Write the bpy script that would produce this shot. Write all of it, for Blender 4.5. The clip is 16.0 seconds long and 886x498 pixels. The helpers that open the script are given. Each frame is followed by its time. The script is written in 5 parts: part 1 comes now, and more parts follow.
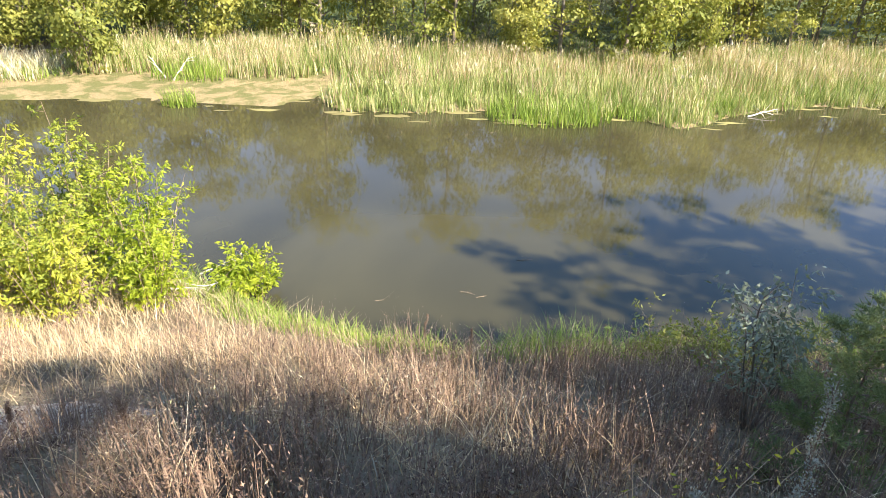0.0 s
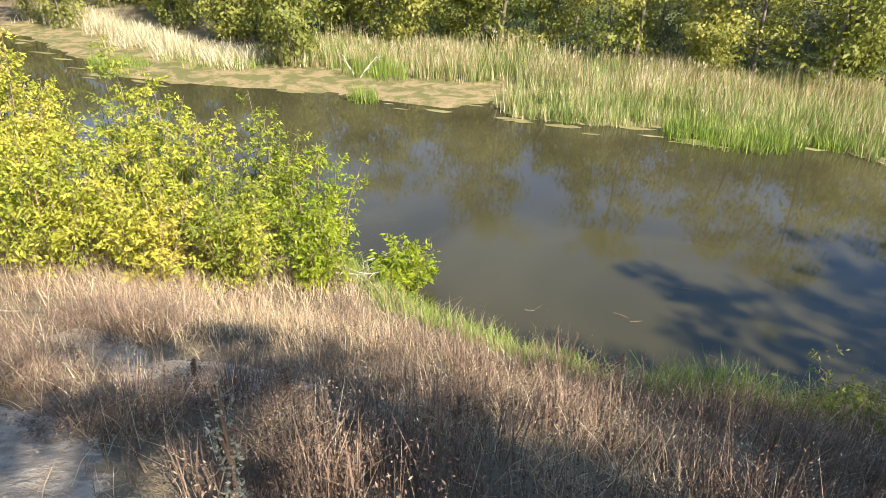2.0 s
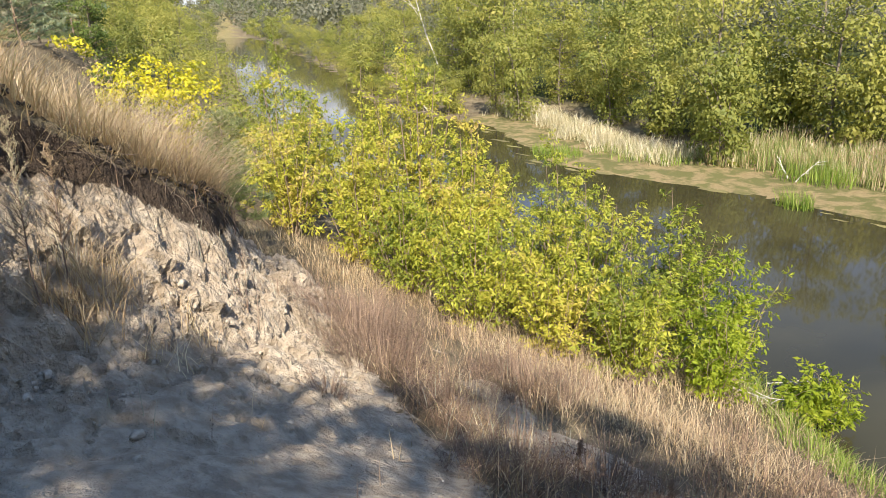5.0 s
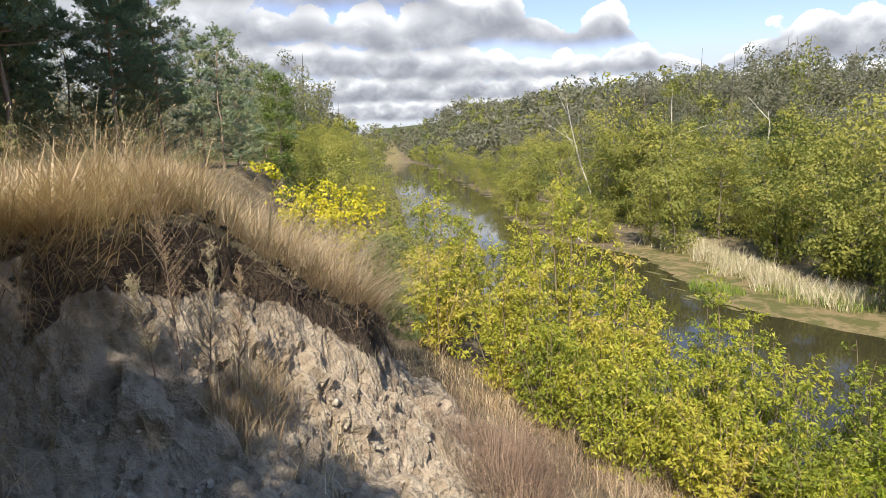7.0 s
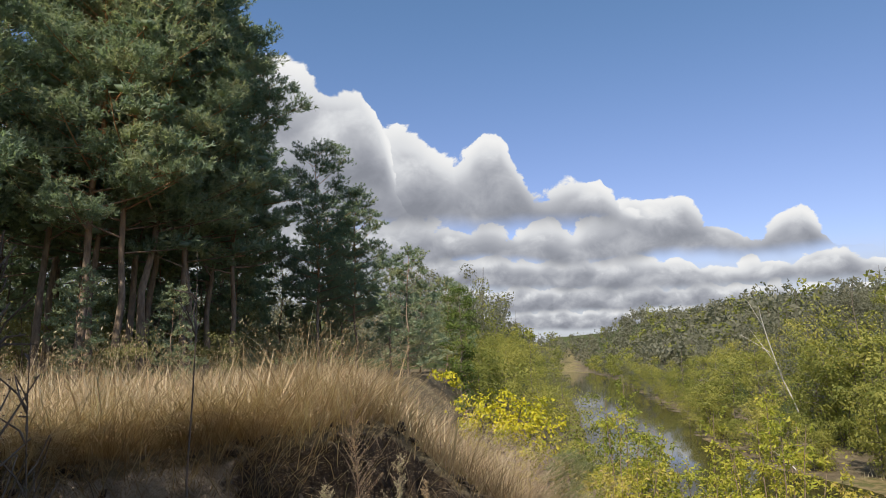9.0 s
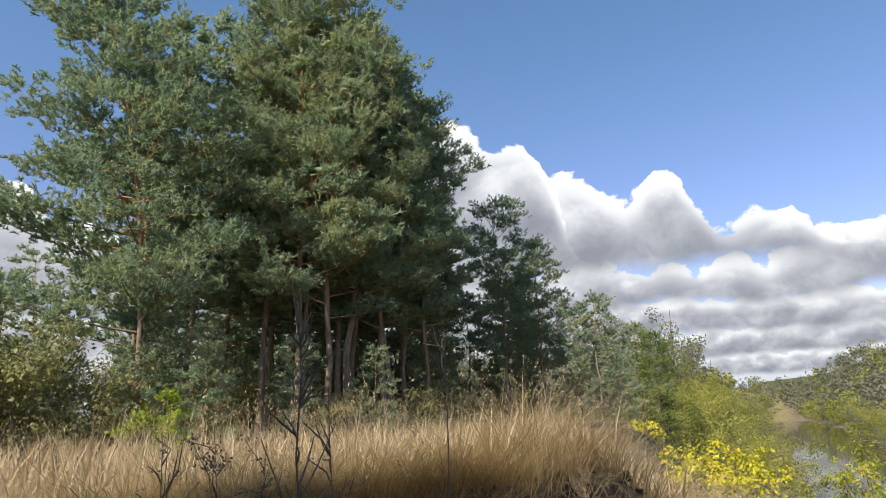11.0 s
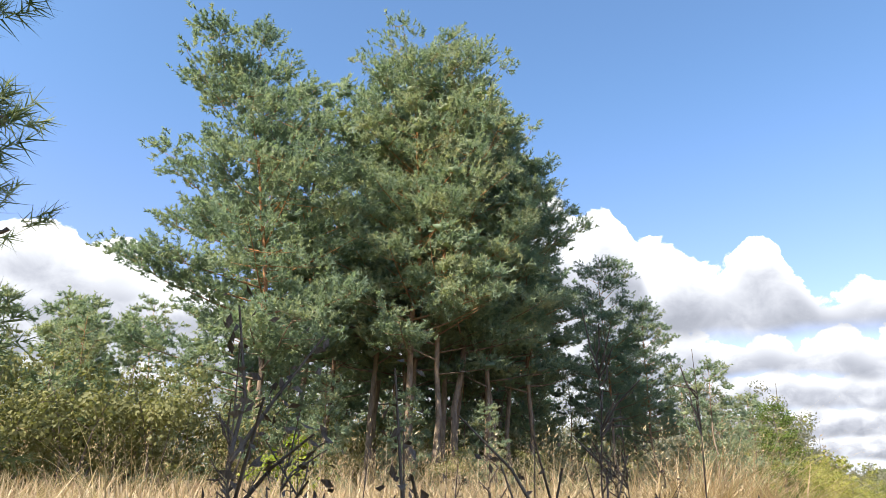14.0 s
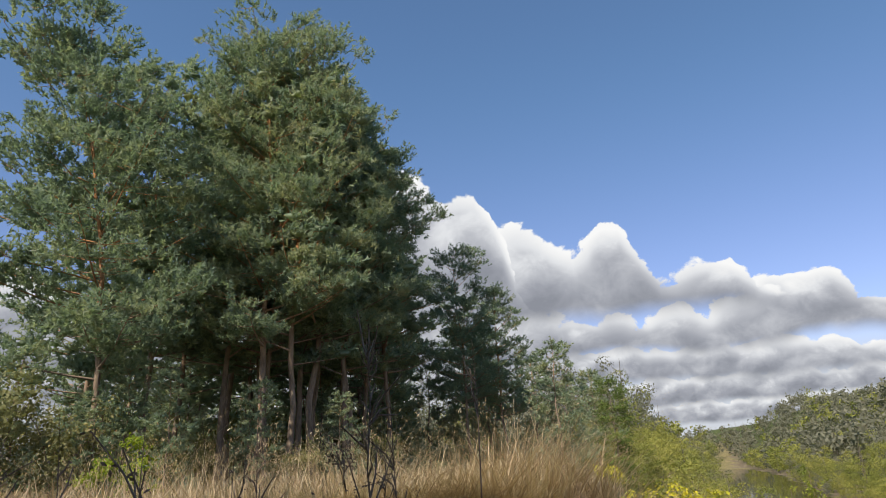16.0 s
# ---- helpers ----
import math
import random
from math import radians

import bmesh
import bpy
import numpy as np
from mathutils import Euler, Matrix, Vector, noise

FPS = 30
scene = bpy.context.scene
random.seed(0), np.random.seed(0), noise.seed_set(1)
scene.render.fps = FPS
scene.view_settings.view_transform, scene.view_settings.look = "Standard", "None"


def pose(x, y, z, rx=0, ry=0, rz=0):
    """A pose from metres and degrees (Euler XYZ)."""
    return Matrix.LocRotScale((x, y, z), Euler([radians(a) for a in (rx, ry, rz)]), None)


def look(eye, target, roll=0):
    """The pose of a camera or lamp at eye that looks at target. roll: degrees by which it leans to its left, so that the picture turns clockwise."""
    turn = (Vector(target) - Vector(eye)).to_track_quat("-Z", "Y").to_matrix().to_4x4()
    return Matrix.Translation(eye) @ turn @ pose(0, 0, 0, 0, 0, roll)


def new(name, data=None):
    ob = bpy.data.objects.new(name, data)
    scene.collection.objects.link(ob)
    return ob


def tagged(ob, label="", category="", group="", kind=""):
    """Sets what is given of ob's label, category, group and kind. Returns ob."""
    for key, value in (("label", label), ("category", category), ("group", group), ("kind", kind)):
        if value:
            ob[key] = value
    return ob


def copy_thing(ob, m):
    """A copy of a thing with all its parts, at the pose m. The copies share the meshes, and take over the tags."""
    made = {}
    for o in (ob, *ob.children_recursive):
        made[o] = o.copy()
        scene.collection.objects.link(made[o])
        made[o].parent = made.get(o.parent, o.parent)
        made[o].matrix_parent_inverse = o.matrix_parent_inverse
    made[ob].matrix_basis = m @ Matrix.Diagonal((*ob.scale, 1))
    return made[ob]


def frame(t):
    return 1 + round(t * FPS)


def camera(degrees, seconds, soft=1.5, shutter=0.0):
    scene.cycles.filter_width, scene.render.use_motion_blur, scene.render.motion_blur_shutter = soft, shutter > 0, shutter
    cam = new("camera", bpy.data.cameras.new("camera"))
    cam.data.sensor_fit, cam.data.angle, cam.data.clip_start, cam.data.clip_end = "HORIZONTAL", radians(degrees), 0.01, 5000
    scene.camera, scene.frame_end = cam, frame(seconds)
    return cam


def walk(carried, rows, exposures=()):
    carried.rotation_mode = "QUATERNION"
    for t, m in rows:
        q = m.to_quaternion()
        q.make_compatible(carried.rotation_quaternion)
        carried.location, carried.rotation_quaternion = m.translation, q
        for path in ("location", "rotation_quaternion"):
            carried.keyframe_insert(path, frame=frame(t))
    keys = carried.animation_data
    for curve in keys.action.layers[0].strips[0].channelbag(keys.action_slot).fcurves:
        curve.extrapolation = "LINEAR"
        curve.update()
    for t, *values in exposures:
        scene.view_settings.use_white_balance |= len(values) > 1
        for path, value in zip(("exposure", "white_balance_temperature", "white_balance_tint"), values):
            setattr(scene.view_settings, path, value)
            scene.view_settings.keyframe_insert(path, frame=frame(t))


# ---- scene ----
cam = camera(68.0, 16.0, 0.5)
PATH = [
    (0, (-0.421, 0.273, 6.676), (-0.411, 2.036, 5.73), 1.8),
    (0.5, (-0.449, 0.273, 6.684), (-0.515, 2.036, 5.743), 1.8),
    (1, (-0.459, 0.304, 6.681), (-0.697, 2.055, 5.745), 1.3),
    (1.5, (-0.467, 0.288, 6.699), (-0.841, 2.015, 5.763), 1.5),
    (2, (-0.486, 0.289, 6.702), (-0.936, 1.996, 5.761), 1.6),
    (2.5, (-0.507, 0.275, 6.699), (-1.114, 1.947, 5.785), 1.1),
    (3, (-0.518, 0.255, 6.713), (-1.339, 1.85, 5.828), -1.5),
    (3.5, (-0.534, 0.237, 6.719), (-1.552, 1.729, 5.86), -2.8),
    (4, (-0.539, 0.219, 6.736), (-1.678, 1.655, 5.936), -3.1),
    (4.5, (-0.548, 0.196, 6.754), (-1.867, 1.502, 6.01), -2.9),
    (7, (-0.672, 0.122, 6.9), (-2.445, 0.997, 6.592), -1.6),
    (7.5, (-0.69, 0.093, 6.923), (-2.519, 0.887, 6.766), -0.2),
    (8, (-0.685, 0.063, 6.944), (-2.563, 0.749, 6.985), 0.8),
    (8.5, (-0.673, 0.053, 6.944), (-2.586, 0.622, 7.079), -0.5),
    (9, (-0.721, 0.026, 6.953), (-2.654, 0.422, 7.283), -0.9),
    (9.5, (-0.684, 0.026, 6.964), (-2.628, 0.249, 7.379), -2.1),
    (10, (-0.67, 0.005, 6.972), (-2.623, 0.058, 7.396), -2.6),
    (12.5, (-0.426, -0.89, 6.789), (-2.319, -1.157, 7.377), -0.6),
    (13, (-0.402, -1.021, 6.775), (-2.284, -1.334, 7.375), 0.3),
    (13.5, (-0.405, -1.103, 6.772), (-2.278, -1.433, 7.39), 0.5),
    (14, (-0.433, -1.152, 6.781), (-2.279, -1.513, 7.461), 1.1),
    (14.5, (-0.415, -1.172, 6.794), (-2.248, -1.5, 7.523), -0.0),
    (15, (-0.377, -1.123, 6.785), (-2.213, -1.345, 7.547), -1.5),
    (15.5, (-0.328, -0.972, 6.784), (-2.187, -1.1, 7.512), -2.8),
    (16, (-0.227, -0.726, 6.783), (-2.124, -0.689, 7.416), -3.3),
]
EXPOSURES = [(0, 2.0), (1.5, 1.7), (3.5, 1.25), (4.5, 1.2), (7, 0.78), (8, 0.52), (9, 0.28), (10, 0.38), (12.5, 1.08), (13, 1.18), (14, 1.25), (14.5, 1.15), (15, 0.7), (16, 0.38)]
walk(cam, [(t, look(eye, target, roll)) for t, eye, target, roll in PATH], EXPOSURES)

# ---- world, sun ----
SUN_TO = Vector((0.60, -0.42, 0.68)).normalized()
sun_data = bpy.data.lights.new("sun", "SUN")
sun_data.energy, sun_data.angle, sun_data.color = 5.0, radians(0.6), (1.0, 0.90, 0.74)
sun = new("sun", sun_data)
sun.matrix_world = look(SUN_TO * 200, (0, 0, 0))

world = bpy.data.worlds.new("sky")
scene.world = world
world.use_nodes = True


class Nodes:
    """Short ways to add nodes to a tree."""

    def __init__(self, tree):
        self.tree = tree
        tree.nodes.clear()

    def add(self, kind):
        return self.tree.nodes.new(kind)

    def put(self, socket, value):
        if isinstance(value, bpy.types.NodeSocket):
            self.tree.links.new(value, socket)
        elif value is not None:
            socket.default_value = value

    def math(self, op, a, b=None, c=None, clamp=False):
        node = self.add("ShaderNodeMath")
        node.operation, node.use_clamp = op, clamp
        for socket, value in zip(node.inputs, (a, b, c)):
            self.put(socket, value)
        return node.outputs[0]

    def noise(self, vector, scale, detail=4.0, rough=0.55, lac=2.0, warp=0.0):
        node = self.add("ShaderNodeTexNoise")
        self.put(node.inputs["Vector"], vector)
        for key, value in (("Scale", scale), ("Detail", detail), ("Roughness", rough), ("Lacunarity", lac), ("Distortion", warp)):
            self.put(node.inputs[key], value)
        return node.outputs["Fac"]

    def heaps(self, vector, scale):
        node = self.add("ShaderNodeTexVoronoi")
        node.feature = "SMOOTH_F1"
        self.put(node.inputs["Vector"], vector)
        node.inputs["Scale"].default_value, node.inputs["Smoothness"].default_value = scale, 0.35
        return node.outputs["Distance"]

    def ramp(self, value, stops, kind="LINEAR"):
        node = self.add("ShaderNodeValToRGB")
        node.color_ramp.interpolation = kind
        while len(node.color_ramp.elements) < len(stops):
            node.color_ramp.elements.new(0.5)
        for element, (at, colour) in zip(node.color_ramp.elements, stops):
            element.position = at
            element.color = (*colour, 1) if isinstance(colour, tuple) else (colour, colour, colour, 1)
        self.put(node.inputs[0], value)
        return node.outputs[0]

    def step(self, value, low, high, to0=0.0, to1=1.0):
        node = self.add("ShaderNodeMapRange")
        node.interpolation_type, node.clamp = "SMOOTHSTEP", True
        for socket, v in zip(node.inputs, (value, low, high, to0, to1)):
            self.put(socket, v)
        return node.outputs[0]

    def mix(self, fac, a, b, blend="MIX"):
        node = self.add("ShaderNodeMix")
        node.data_type, node.blend_type = "RGBA", blend
        for socket, v in zip((node.inputs[0], node.inputs[6], node.inputs[7]), (fac, a, b)):
            self.put(socket, (*v, 1) if isinstance(v, tuple) and len(v) == 3 else v)
        return node.outputs[2]

    def vec(self, x, y, z):
        node = self.add("ShaderNodeCombineXYZ")
        for socket, v in zip(node.inputs, (x, y, z)):
            self.put(socket, v)
        return node.outputs[0]


def build_sky():
    n = Nodes(world.node_tree)
    sky = n.add("ShaderNodeTexSky")
    sky.sky_type, sky.sun_disc, sky.sun_elevation, sky.sun_rotation = "NISHITA", False, radians(42.9), radians(125.0)
    sky.dust_density, sky.ozone_density = 0.6, 1.6
    way = n.add("ShaderNodeTexCoord").outputs["Generated"]
    sep = n.add("ShaderNodeSeparateXYZ")
    n.put(sep.inputs[0], way)
    x, y, z = sep.outputs
    az = n.math("ARCTAN2", n.math("MULTIPLY", x, -1.0), y)
    el = n.math("ARCSINE", z)
    turn = n.math("MULTIPLY_ADD", az, 0.5 / math.pi, 0.5)
    # rows of flat-based cumulus one behind another, each with its base height in degrees, the size and depth of its
    # billows, and the height of its tops in degrees by azimuth (to the left of +y)
    rows = [
        (2.3, 46.0, 0.016, [(-180, 4.0), (-60, 4.4), (30, 4.2), (60, 4.0), (90, 4.2), (180, 4.2)]),
        (3.7, 34.0, 0.022, [(-180, 6.0), (-90, 6.5), (20, 6.2), (44, 4.8), (58, 6.0), (80, 6.2), (120, 6.4), (180, 6.0)]),
        (5.5, 24.0, 0.036, [(-180, 9), (-90, 10), (20, 9.4), (30, 9.6), (35, 9.6), (39.5, 7.2), (42.5, 6.0), (46, 8.4), (54, 7.0), (60, 8.6), (70, 8.8), (80, 9.2), (120, 9.5), (180, 9)]),
        (7.9, 17.0, 0.050, [(-180, 13), (-120, 12), (-80, 15), (-30, 9), (30, 7), (45, 7), (47.5, 9.3), (49.5, 11.4), (53.5, 10.6), (58, 12.8), (62, 12.9), (67, 11.6), (75, 12), (100, 13), (180, 13)]),
        (10.8, 12.0, 0.085, [(-180, 15), (-150, 21), (-110, 11), (-80, 19), (-50, 9), (60, 9), (63, 13.6), (65.5, 15.2), (69.5, 15.2), (71, 16.0), (72.5, 19.0), (74.5, 19.2), (77, 17.6), (80, 19.5), (84, 20.5), (95, 16), (118, 14), (126, 17.5), (132, 20), (140, 17), (160, 13), (180, 15)]),
        (13.2, 9.0, 0.120, [(-180, 4), (76, 4), (81.5, 13), (84, 21.5), (86, 26), (90, 26.5), (100, 22), (110, 4), (180, 4)])]
    shades = [(0.0, (0.25, 0.265, 0.305)), (0.22, (0.34, 0.355, 0.40)), (0.48, (0.50, 0.515, 0.555)), (0.68, (0.71, 0.725, 0.75)), (0.85, (0.82, 0.825, 0.83)), (1.0, (0.89, 0.89, 0.885))]
    tint = n.mix(n.step(el, radians(10), radians(34)), (0.131, 0.121, 0.147), (0.112, 0.133, 0.147))
    blue = n.mix(1.0, sky.outputs[0], tint, "MULTIPLY")
    haze = n.step(el, radians(-1), radians(7), 0.55, 0.0)
    blue = n.mix(haze, blue, (0.62, 0.68, 0.76))
    colour = n.mix(n.step(el, radians(5), radians(9.5), 0.85, 0.0), blue, (0.56, 0.595, 0.65))
    for k, (base, scale, depth, tops) in enumerate(rows):
        def heaped(da, de):
            """Round heaps, 0 to 1."""
            v = n.vec(n.math("ADD", az, da + 1.7 * k), n.math("MULTIPLY", n.math("ADD", el, de), 1.2), 0.3 + k)
            return n.math("SUBTRACT", 1.0, n.heaps(v, scale * 0.9)), v

        top = n.math("MULTIPLY", n.ramp(turn, [(0.5 + a / 360, e / 30) for a, e in tops]), radians(30))
        dome, way_k = heaped(0.0, 0.0)
        fine = n.noise(way_k, scale * 1.6, 5.0, 0.55, 2.1, 0.3)
        puff = n.math("MULTIPLY_ADD", n.math("SUBTRACT", fine, 0.5), 0.75, dome)
        over = n.math("ADD", n.math("SUBTRACT", top, el), n.math("MULTIPLY", n.math("SUBTRACT", puff, 0.60), depth * 1.25))
        slow = n.noise(n.vec(az, n.math("MULTIPLY", el, 0.4), 5.0 + k), scale * 0.4, 3.0)
        floor = n.math("MULTIPLY_ADD", n.math("SUBTRACT", slow, 0.5), depth * 1.0, radians(base))
        up = n.math("SUBTRACT", el, floor)
        body = n.math("MULTIPLY", n.step(over, 0.0, 0.06 * depth + 0.002), n.step(up, -0.20 * depth, 0.30 * depth))
        rise = n.math("DIVIDE", up, n.math("MAXIMUM", n.math("SUBTRACT", top, radians(base)), 0.012))
        relief = n.math("MULTIPLY", n.math("SUBTRACT", dome, heaped(0.10 / scale, 0.30 / scale)[0]), 0.55)
        wisps = n.math("MULTIPLY", n.math("SUBTRACT", fine, 0.5), 0.8)
        rim = n.step(over, 0.0, 0.5 * depth, 0.25, 0.0)
        tone = n.math("ADD", n.math("ADD", n.math("MULTIPLY_ADD", n.step(rise, 0.0, 1.0), 0.60, 0.12), n.math("ADD", relief, wisps)), rim)
        colour = n.mix(body, colour, n.ramp(tone, shades))
    back = n.add("ShaderNodeBackground")
    n.put(back.inputs[0], colour)
    back.inputs[1].default_value = 0.82
    n.put(n.add("ShaderNodeOutputWorld").inputs[0], back.outputs[0])


build_sky()


# ---- materials ----
def material(name):
    mat = bpy.data.materials.new(name)
    mat.use_nodes = True
    n = Nodes(mat.node_tree)
    return mat, n


def finish(n, shader, bump=None, strength=0.5, distance=0.02, target=None):
    if bump is not None:
        b = n.add("ShaderNodeBump")
        b.inputs["Strength"].default_value, b.inputs["Distance"].default_value = strength, distance
        n.put(b.inputs["Height"], bump)
        n.put(target, b.outputs[0])
    n.put(n.add("ShaderNodeOutputMaterial").inputs[0], shader)


def leafy(name, stops, translucent=0.4, rough=0.55, by_object=0.25, patch=0.35, spec=0.25):
    """A leaf or blade: its colour goes by leaf, by plant and by patch along a ramp of tones."""
    mat, n = material(name)
    island = n.add("ShaderNodeNewGeometry").outputs["Random Per Island"]
    each = n.add("ShaderNodeObjectInfo").outputs["Random"]
    place = n.add("ShaderNodeTexCoord").outputs["Object"]
    blotch = n.step(n.noise(place, 0.9, 2.0), 0.3, 0.7)
    rest = 1.0 - by_object - patch
    f = n.math("ADD", n.math("MULTIPLY", island, rest), n.math("ADD", n.math("MULTIPLY", each, by_object), n.math("MULTIPLY", blotch, patch)))
    colour = n.ramp(f, stops)
    p = n.add("ShaderNodeBsdfPrincipled")
    n.put(p.inputs["Base Color"], colour)
    p.inputs["Roughness"].default_value = rough
    p.inputs["Specular IOR Level"].default_value = spec
    t = n.add("ShaderNodeBsdfTranslucent")
    n.put(t.inputs[0], n.mix(1.0, colour, (1.15, 1.2, 0.75), "MULTIPLY"))
    m = n.add("ShaderNodeMixShader")
    m.inputs[0].default_value = translucent
    n.put(m.inputs[1], p.outputs[0])
    n.put(m.inputs[2], t.outputs[0])
    finish(n, m.outputs[0])
    return mat


def woody(name, dark, light, scale=14.0, rough=0.85, stretch=0.25, top=None):
    """Bark, furrowed along the stem; top gives another tone that takes over with height (low, high, colour)."""
    mat, n = material(name)
    place = n.add("ShaderNodeTexCoord").outputs["Object"]
    sep = n.add("ShaderNodeSeparateXYZ")
    n.put(sep.inputs[0], place)
    v = n.vec(sep.outputs[0], sep.outputs[1], n.math("MULTIPLY", sep.outputs[2], stretch))
    f = n.noise(v, scale, 5.0, 0.65)
    colour = n.ramp(f, [(0.3, dark), (0.7, light)])
    if top:
        colour = n.mix(n.step(n.math("MULTIPLY_ADD", f, 1.5, sep.outputs[2]), top[0], top[1]), colour, n.mix(f, tuple(c * 0.55 for c in top[2]), top[2]))
    p = n.add("ShaderNodeBsdfPrincipled")
    n.put(p.inputs["Base Color"], colour)
    p.inputs["Roughness"].default_value = rough
    finish(n, p.outputs[0], f, 0.7, 0.03, p.inputs["Normal"])
    return mat


def ground_material():
    """Pale sand where the slope is bare, litter and soil elsewhere, mud by the water."""
    mat, n = material("ground")
    place = n.add("ShaderNodeTexCoord").outputs["Object"]
    sep = n.add("ShaderNodeSeparateXYZ")
    n.put(sep.inputs[0], place)
    att = n.add("ShaderNodeAttribute")
    att.attribute_name = "bare"
    split = n.add("ShaderNodeSeparateColor")
    n.put(split.inputs[0], att.outputs["Color"])
    bare_f, mud_f, turf_f = split.outputs
    fine, mid, large = n.noise(place, 60.0, 4.0), n.noise(place, 7.0, 6.0, 0.6), n.noise(place, 0.8, 4.0)
    sand = n.mix(n.step(mid, 0.3, 0.7), (0.32, 0.255, 0.19), (0.52, 0.44, 0.345))
    sand = n.mix(n.step(n.noise(place, 2.3, 6.0, 0.62, 2.1, 0.6), 0.57, 0.66), sand, (0.30, 0.245, 0.19))
    sand = n.mix(n.math("MULTIPLY", n.step(fine, 0.62, 0.72), 0.6), sand, (0.20, 0.155, 0.11))
    soil = n.mix(mid, (0.085, 0.066, 0.045), (0.24, 0.19, 0.125))
    soil = n.mix(n.step(large, 0.45, 0.65), soil, n.mix(fine, (0.16, 0.13, 0.08), (0.34, 0.28, 0.18)))
    mud = n.mix(mid, (0.20, 0.15, 0.075), (0.40, 0.31, 0.17))
    mud = n.mix(n.step(n.noise(place, 1.3, 5.0, 0.6, 2.0, 0.5), 0.42, 0.58), mud, (0.15, 0.145, 0.055))
    dark = n.mix(fine, (0.035, 0.026, 0.020), (0.115, 0.086, 0.064))
    edge = n.step(n.math("ADD", bare_f, n.math("MULTIPLY", n.math("SUBTRACT", mid, 0.5), 0.9)), 0.38, 0.56)
    colour = n.mix(edge, soil, sand)
    colour = n.mix(n.step(n.math("ADD", mud_f, n.math("MULTIPLY", n.math("SUBTRACT", mid, 0.5), 0.5)), 0.4, 0.6), colour, mud)
    colour = n.mix(n.step(n.math("ADD", turf_f, n.math("MULTIPLY", n.math("SUBTRACT", mid, 0.5), 1.2)), 0.4, 0.6), colour, dark)
    colour = n.mix(att.outputs["Alpha"], colour, n.mix(large, (0.045, 0.060, 0.020), (0.10, 0.12, 0.04)))
    p = n.add("ShaderNodeBsdfPrincipled")
    n.put(p.inputs["Base Color"], colour)
    p.inputs["Roughness"].default_value = 0.95
    p.inputs["Specular IOR Level"].default_value = 0.15
    relief = n.math("ADD", n.math("MULTIPLY", mid, 1.0), n.math("ADD", n.math("MULTIPLY", fine, 0.22), n.math("MULTIPLY", n.noise(place, 20.0, 4.0, 0.6), 0.5)))
    finish(n, p.outputs[0], relief, 1.0, 0.13, p.inputs["Normal"])
    return mat


def water_material():
    """Turbid, still river water: silt lit from above under a clean surface."""
    mat, n = material("river_water")
    place = n.add("ShaderNodeTexCoord").outputs["Object"]
    drift = n.noise(place, 0.16, 4.0, 0.5, 2.0, 0.8)
    colour = n.mix(n.step(drift, 0.35, 0.7), (0.031, 0.028, 0.0145), (0.050, 0.0445, 0.0225))
    p = n.add("ShaderNodeBsdfPrincipled")
    n.put(p.inputs["Base Color"], colour)
    p.inputs["Roughness"].default_value = 0.05
    p.inputs["IOR"].default_value = 1.333
    p.inputs["Specular IOR Level"].default_value = 0.5
    wave = n.math("ADD", n.noise(place, 1.6, 2.0), n.math("MULTIPLY", n.noise(place, 6.0, 2.0), 0.12))
    finish(n, p.outputs[0], wave, 0.012, 0.05, p.inputs["Normal"])
    return mat


M_GROUND, M_WATER = ground_material(), water_material()
M_MAPLE = leafy("box_elder_leaf", [(0.0, (0.085, 0.12, 0.03)), (0.28, (0.22, 0.26, 0.04)), (0.55, (0.41, 0.41, 0.055)), (0.8, (0.52, 0.43, 0.09)), (1.0, (0.48, 0.33, 0.21))], 0.40, by_object=0.35, patch=0.35)
M_MAPLE_GREEN = leafy("box_elder_leaf_green", [(0.0, (0.12, 0.18, 0.02)), (0.5, (0.27, 0.33, 0.03)), (1.0, (0.46, 0.46, 0.05))], 0.45)
M_TREE = leafy("broad_leaf", [(0.0, (0.115, 0.15, 0.036)), (0.35, (0.235, 0.25, 0.062)), (0.7, (0.37, 0.35, 0.09)), (1.0, (0.51, 0.44, 0.13))], 0.45, by_object=0.48, patch=0.30)
M_WILLOW = leafy("willow_leaf", [(0.0, (0.125, 0.13, 0.095)), (0.5, (0.175, 0.178, 0.13)), (1.0, (0.235, 0.225, 0.165))], 0.42, by_object=0.5, patch=0.35)
M_BIRCH = leafy("birch_leaf", [(0.0, (0.06, 0.10, 0.025)), (0.6, (0.14, 0.19, 0.045)), (1.0, (0.26, 0.28, 0.07))], 0.35)
M_YELLOW = leafy("yellow_leaf", [(0.0, (0.20, 0.25, 0.03)), (0.35, (0.42, 0.41, 0.03)), (0.6, (0.68, 0.58, 0.045)), (1.0, (0.84, 0.71, 0.08))], 0.4)
M_NEEDLE = leafy("pine_needle", [(0.0, (0.14, 0.20, 0.16)), (0.45, (0.25, 0.315, 0.225)), (0.8, (0.37, 0.385, 0.245)), (1.0, (0.47, 0.38, 0.235))], 0.5, 0.5, 0.30, 0.50)
M_SCRUB = leafy("scrub_leaf", [(0.0, (0.13, 0.14, 0.055)), (0.5, (0.23, 0.225, 0.095)), (0.85, (0.30, 0.27, 0.12)), (1.0, (0.36, 0.27, 0.15))], 0.35, by_object=0.4, patch=0.3)
M_NEEDLE_YOUNG = leafy("young_pine_needle", [(0.0, (0.12, 0.155, 0.07)), (0.5, (0.22, 0.255, 0.11)), (1.0, (0.34, 0.35, 0.15))], 0.35, 0.5)
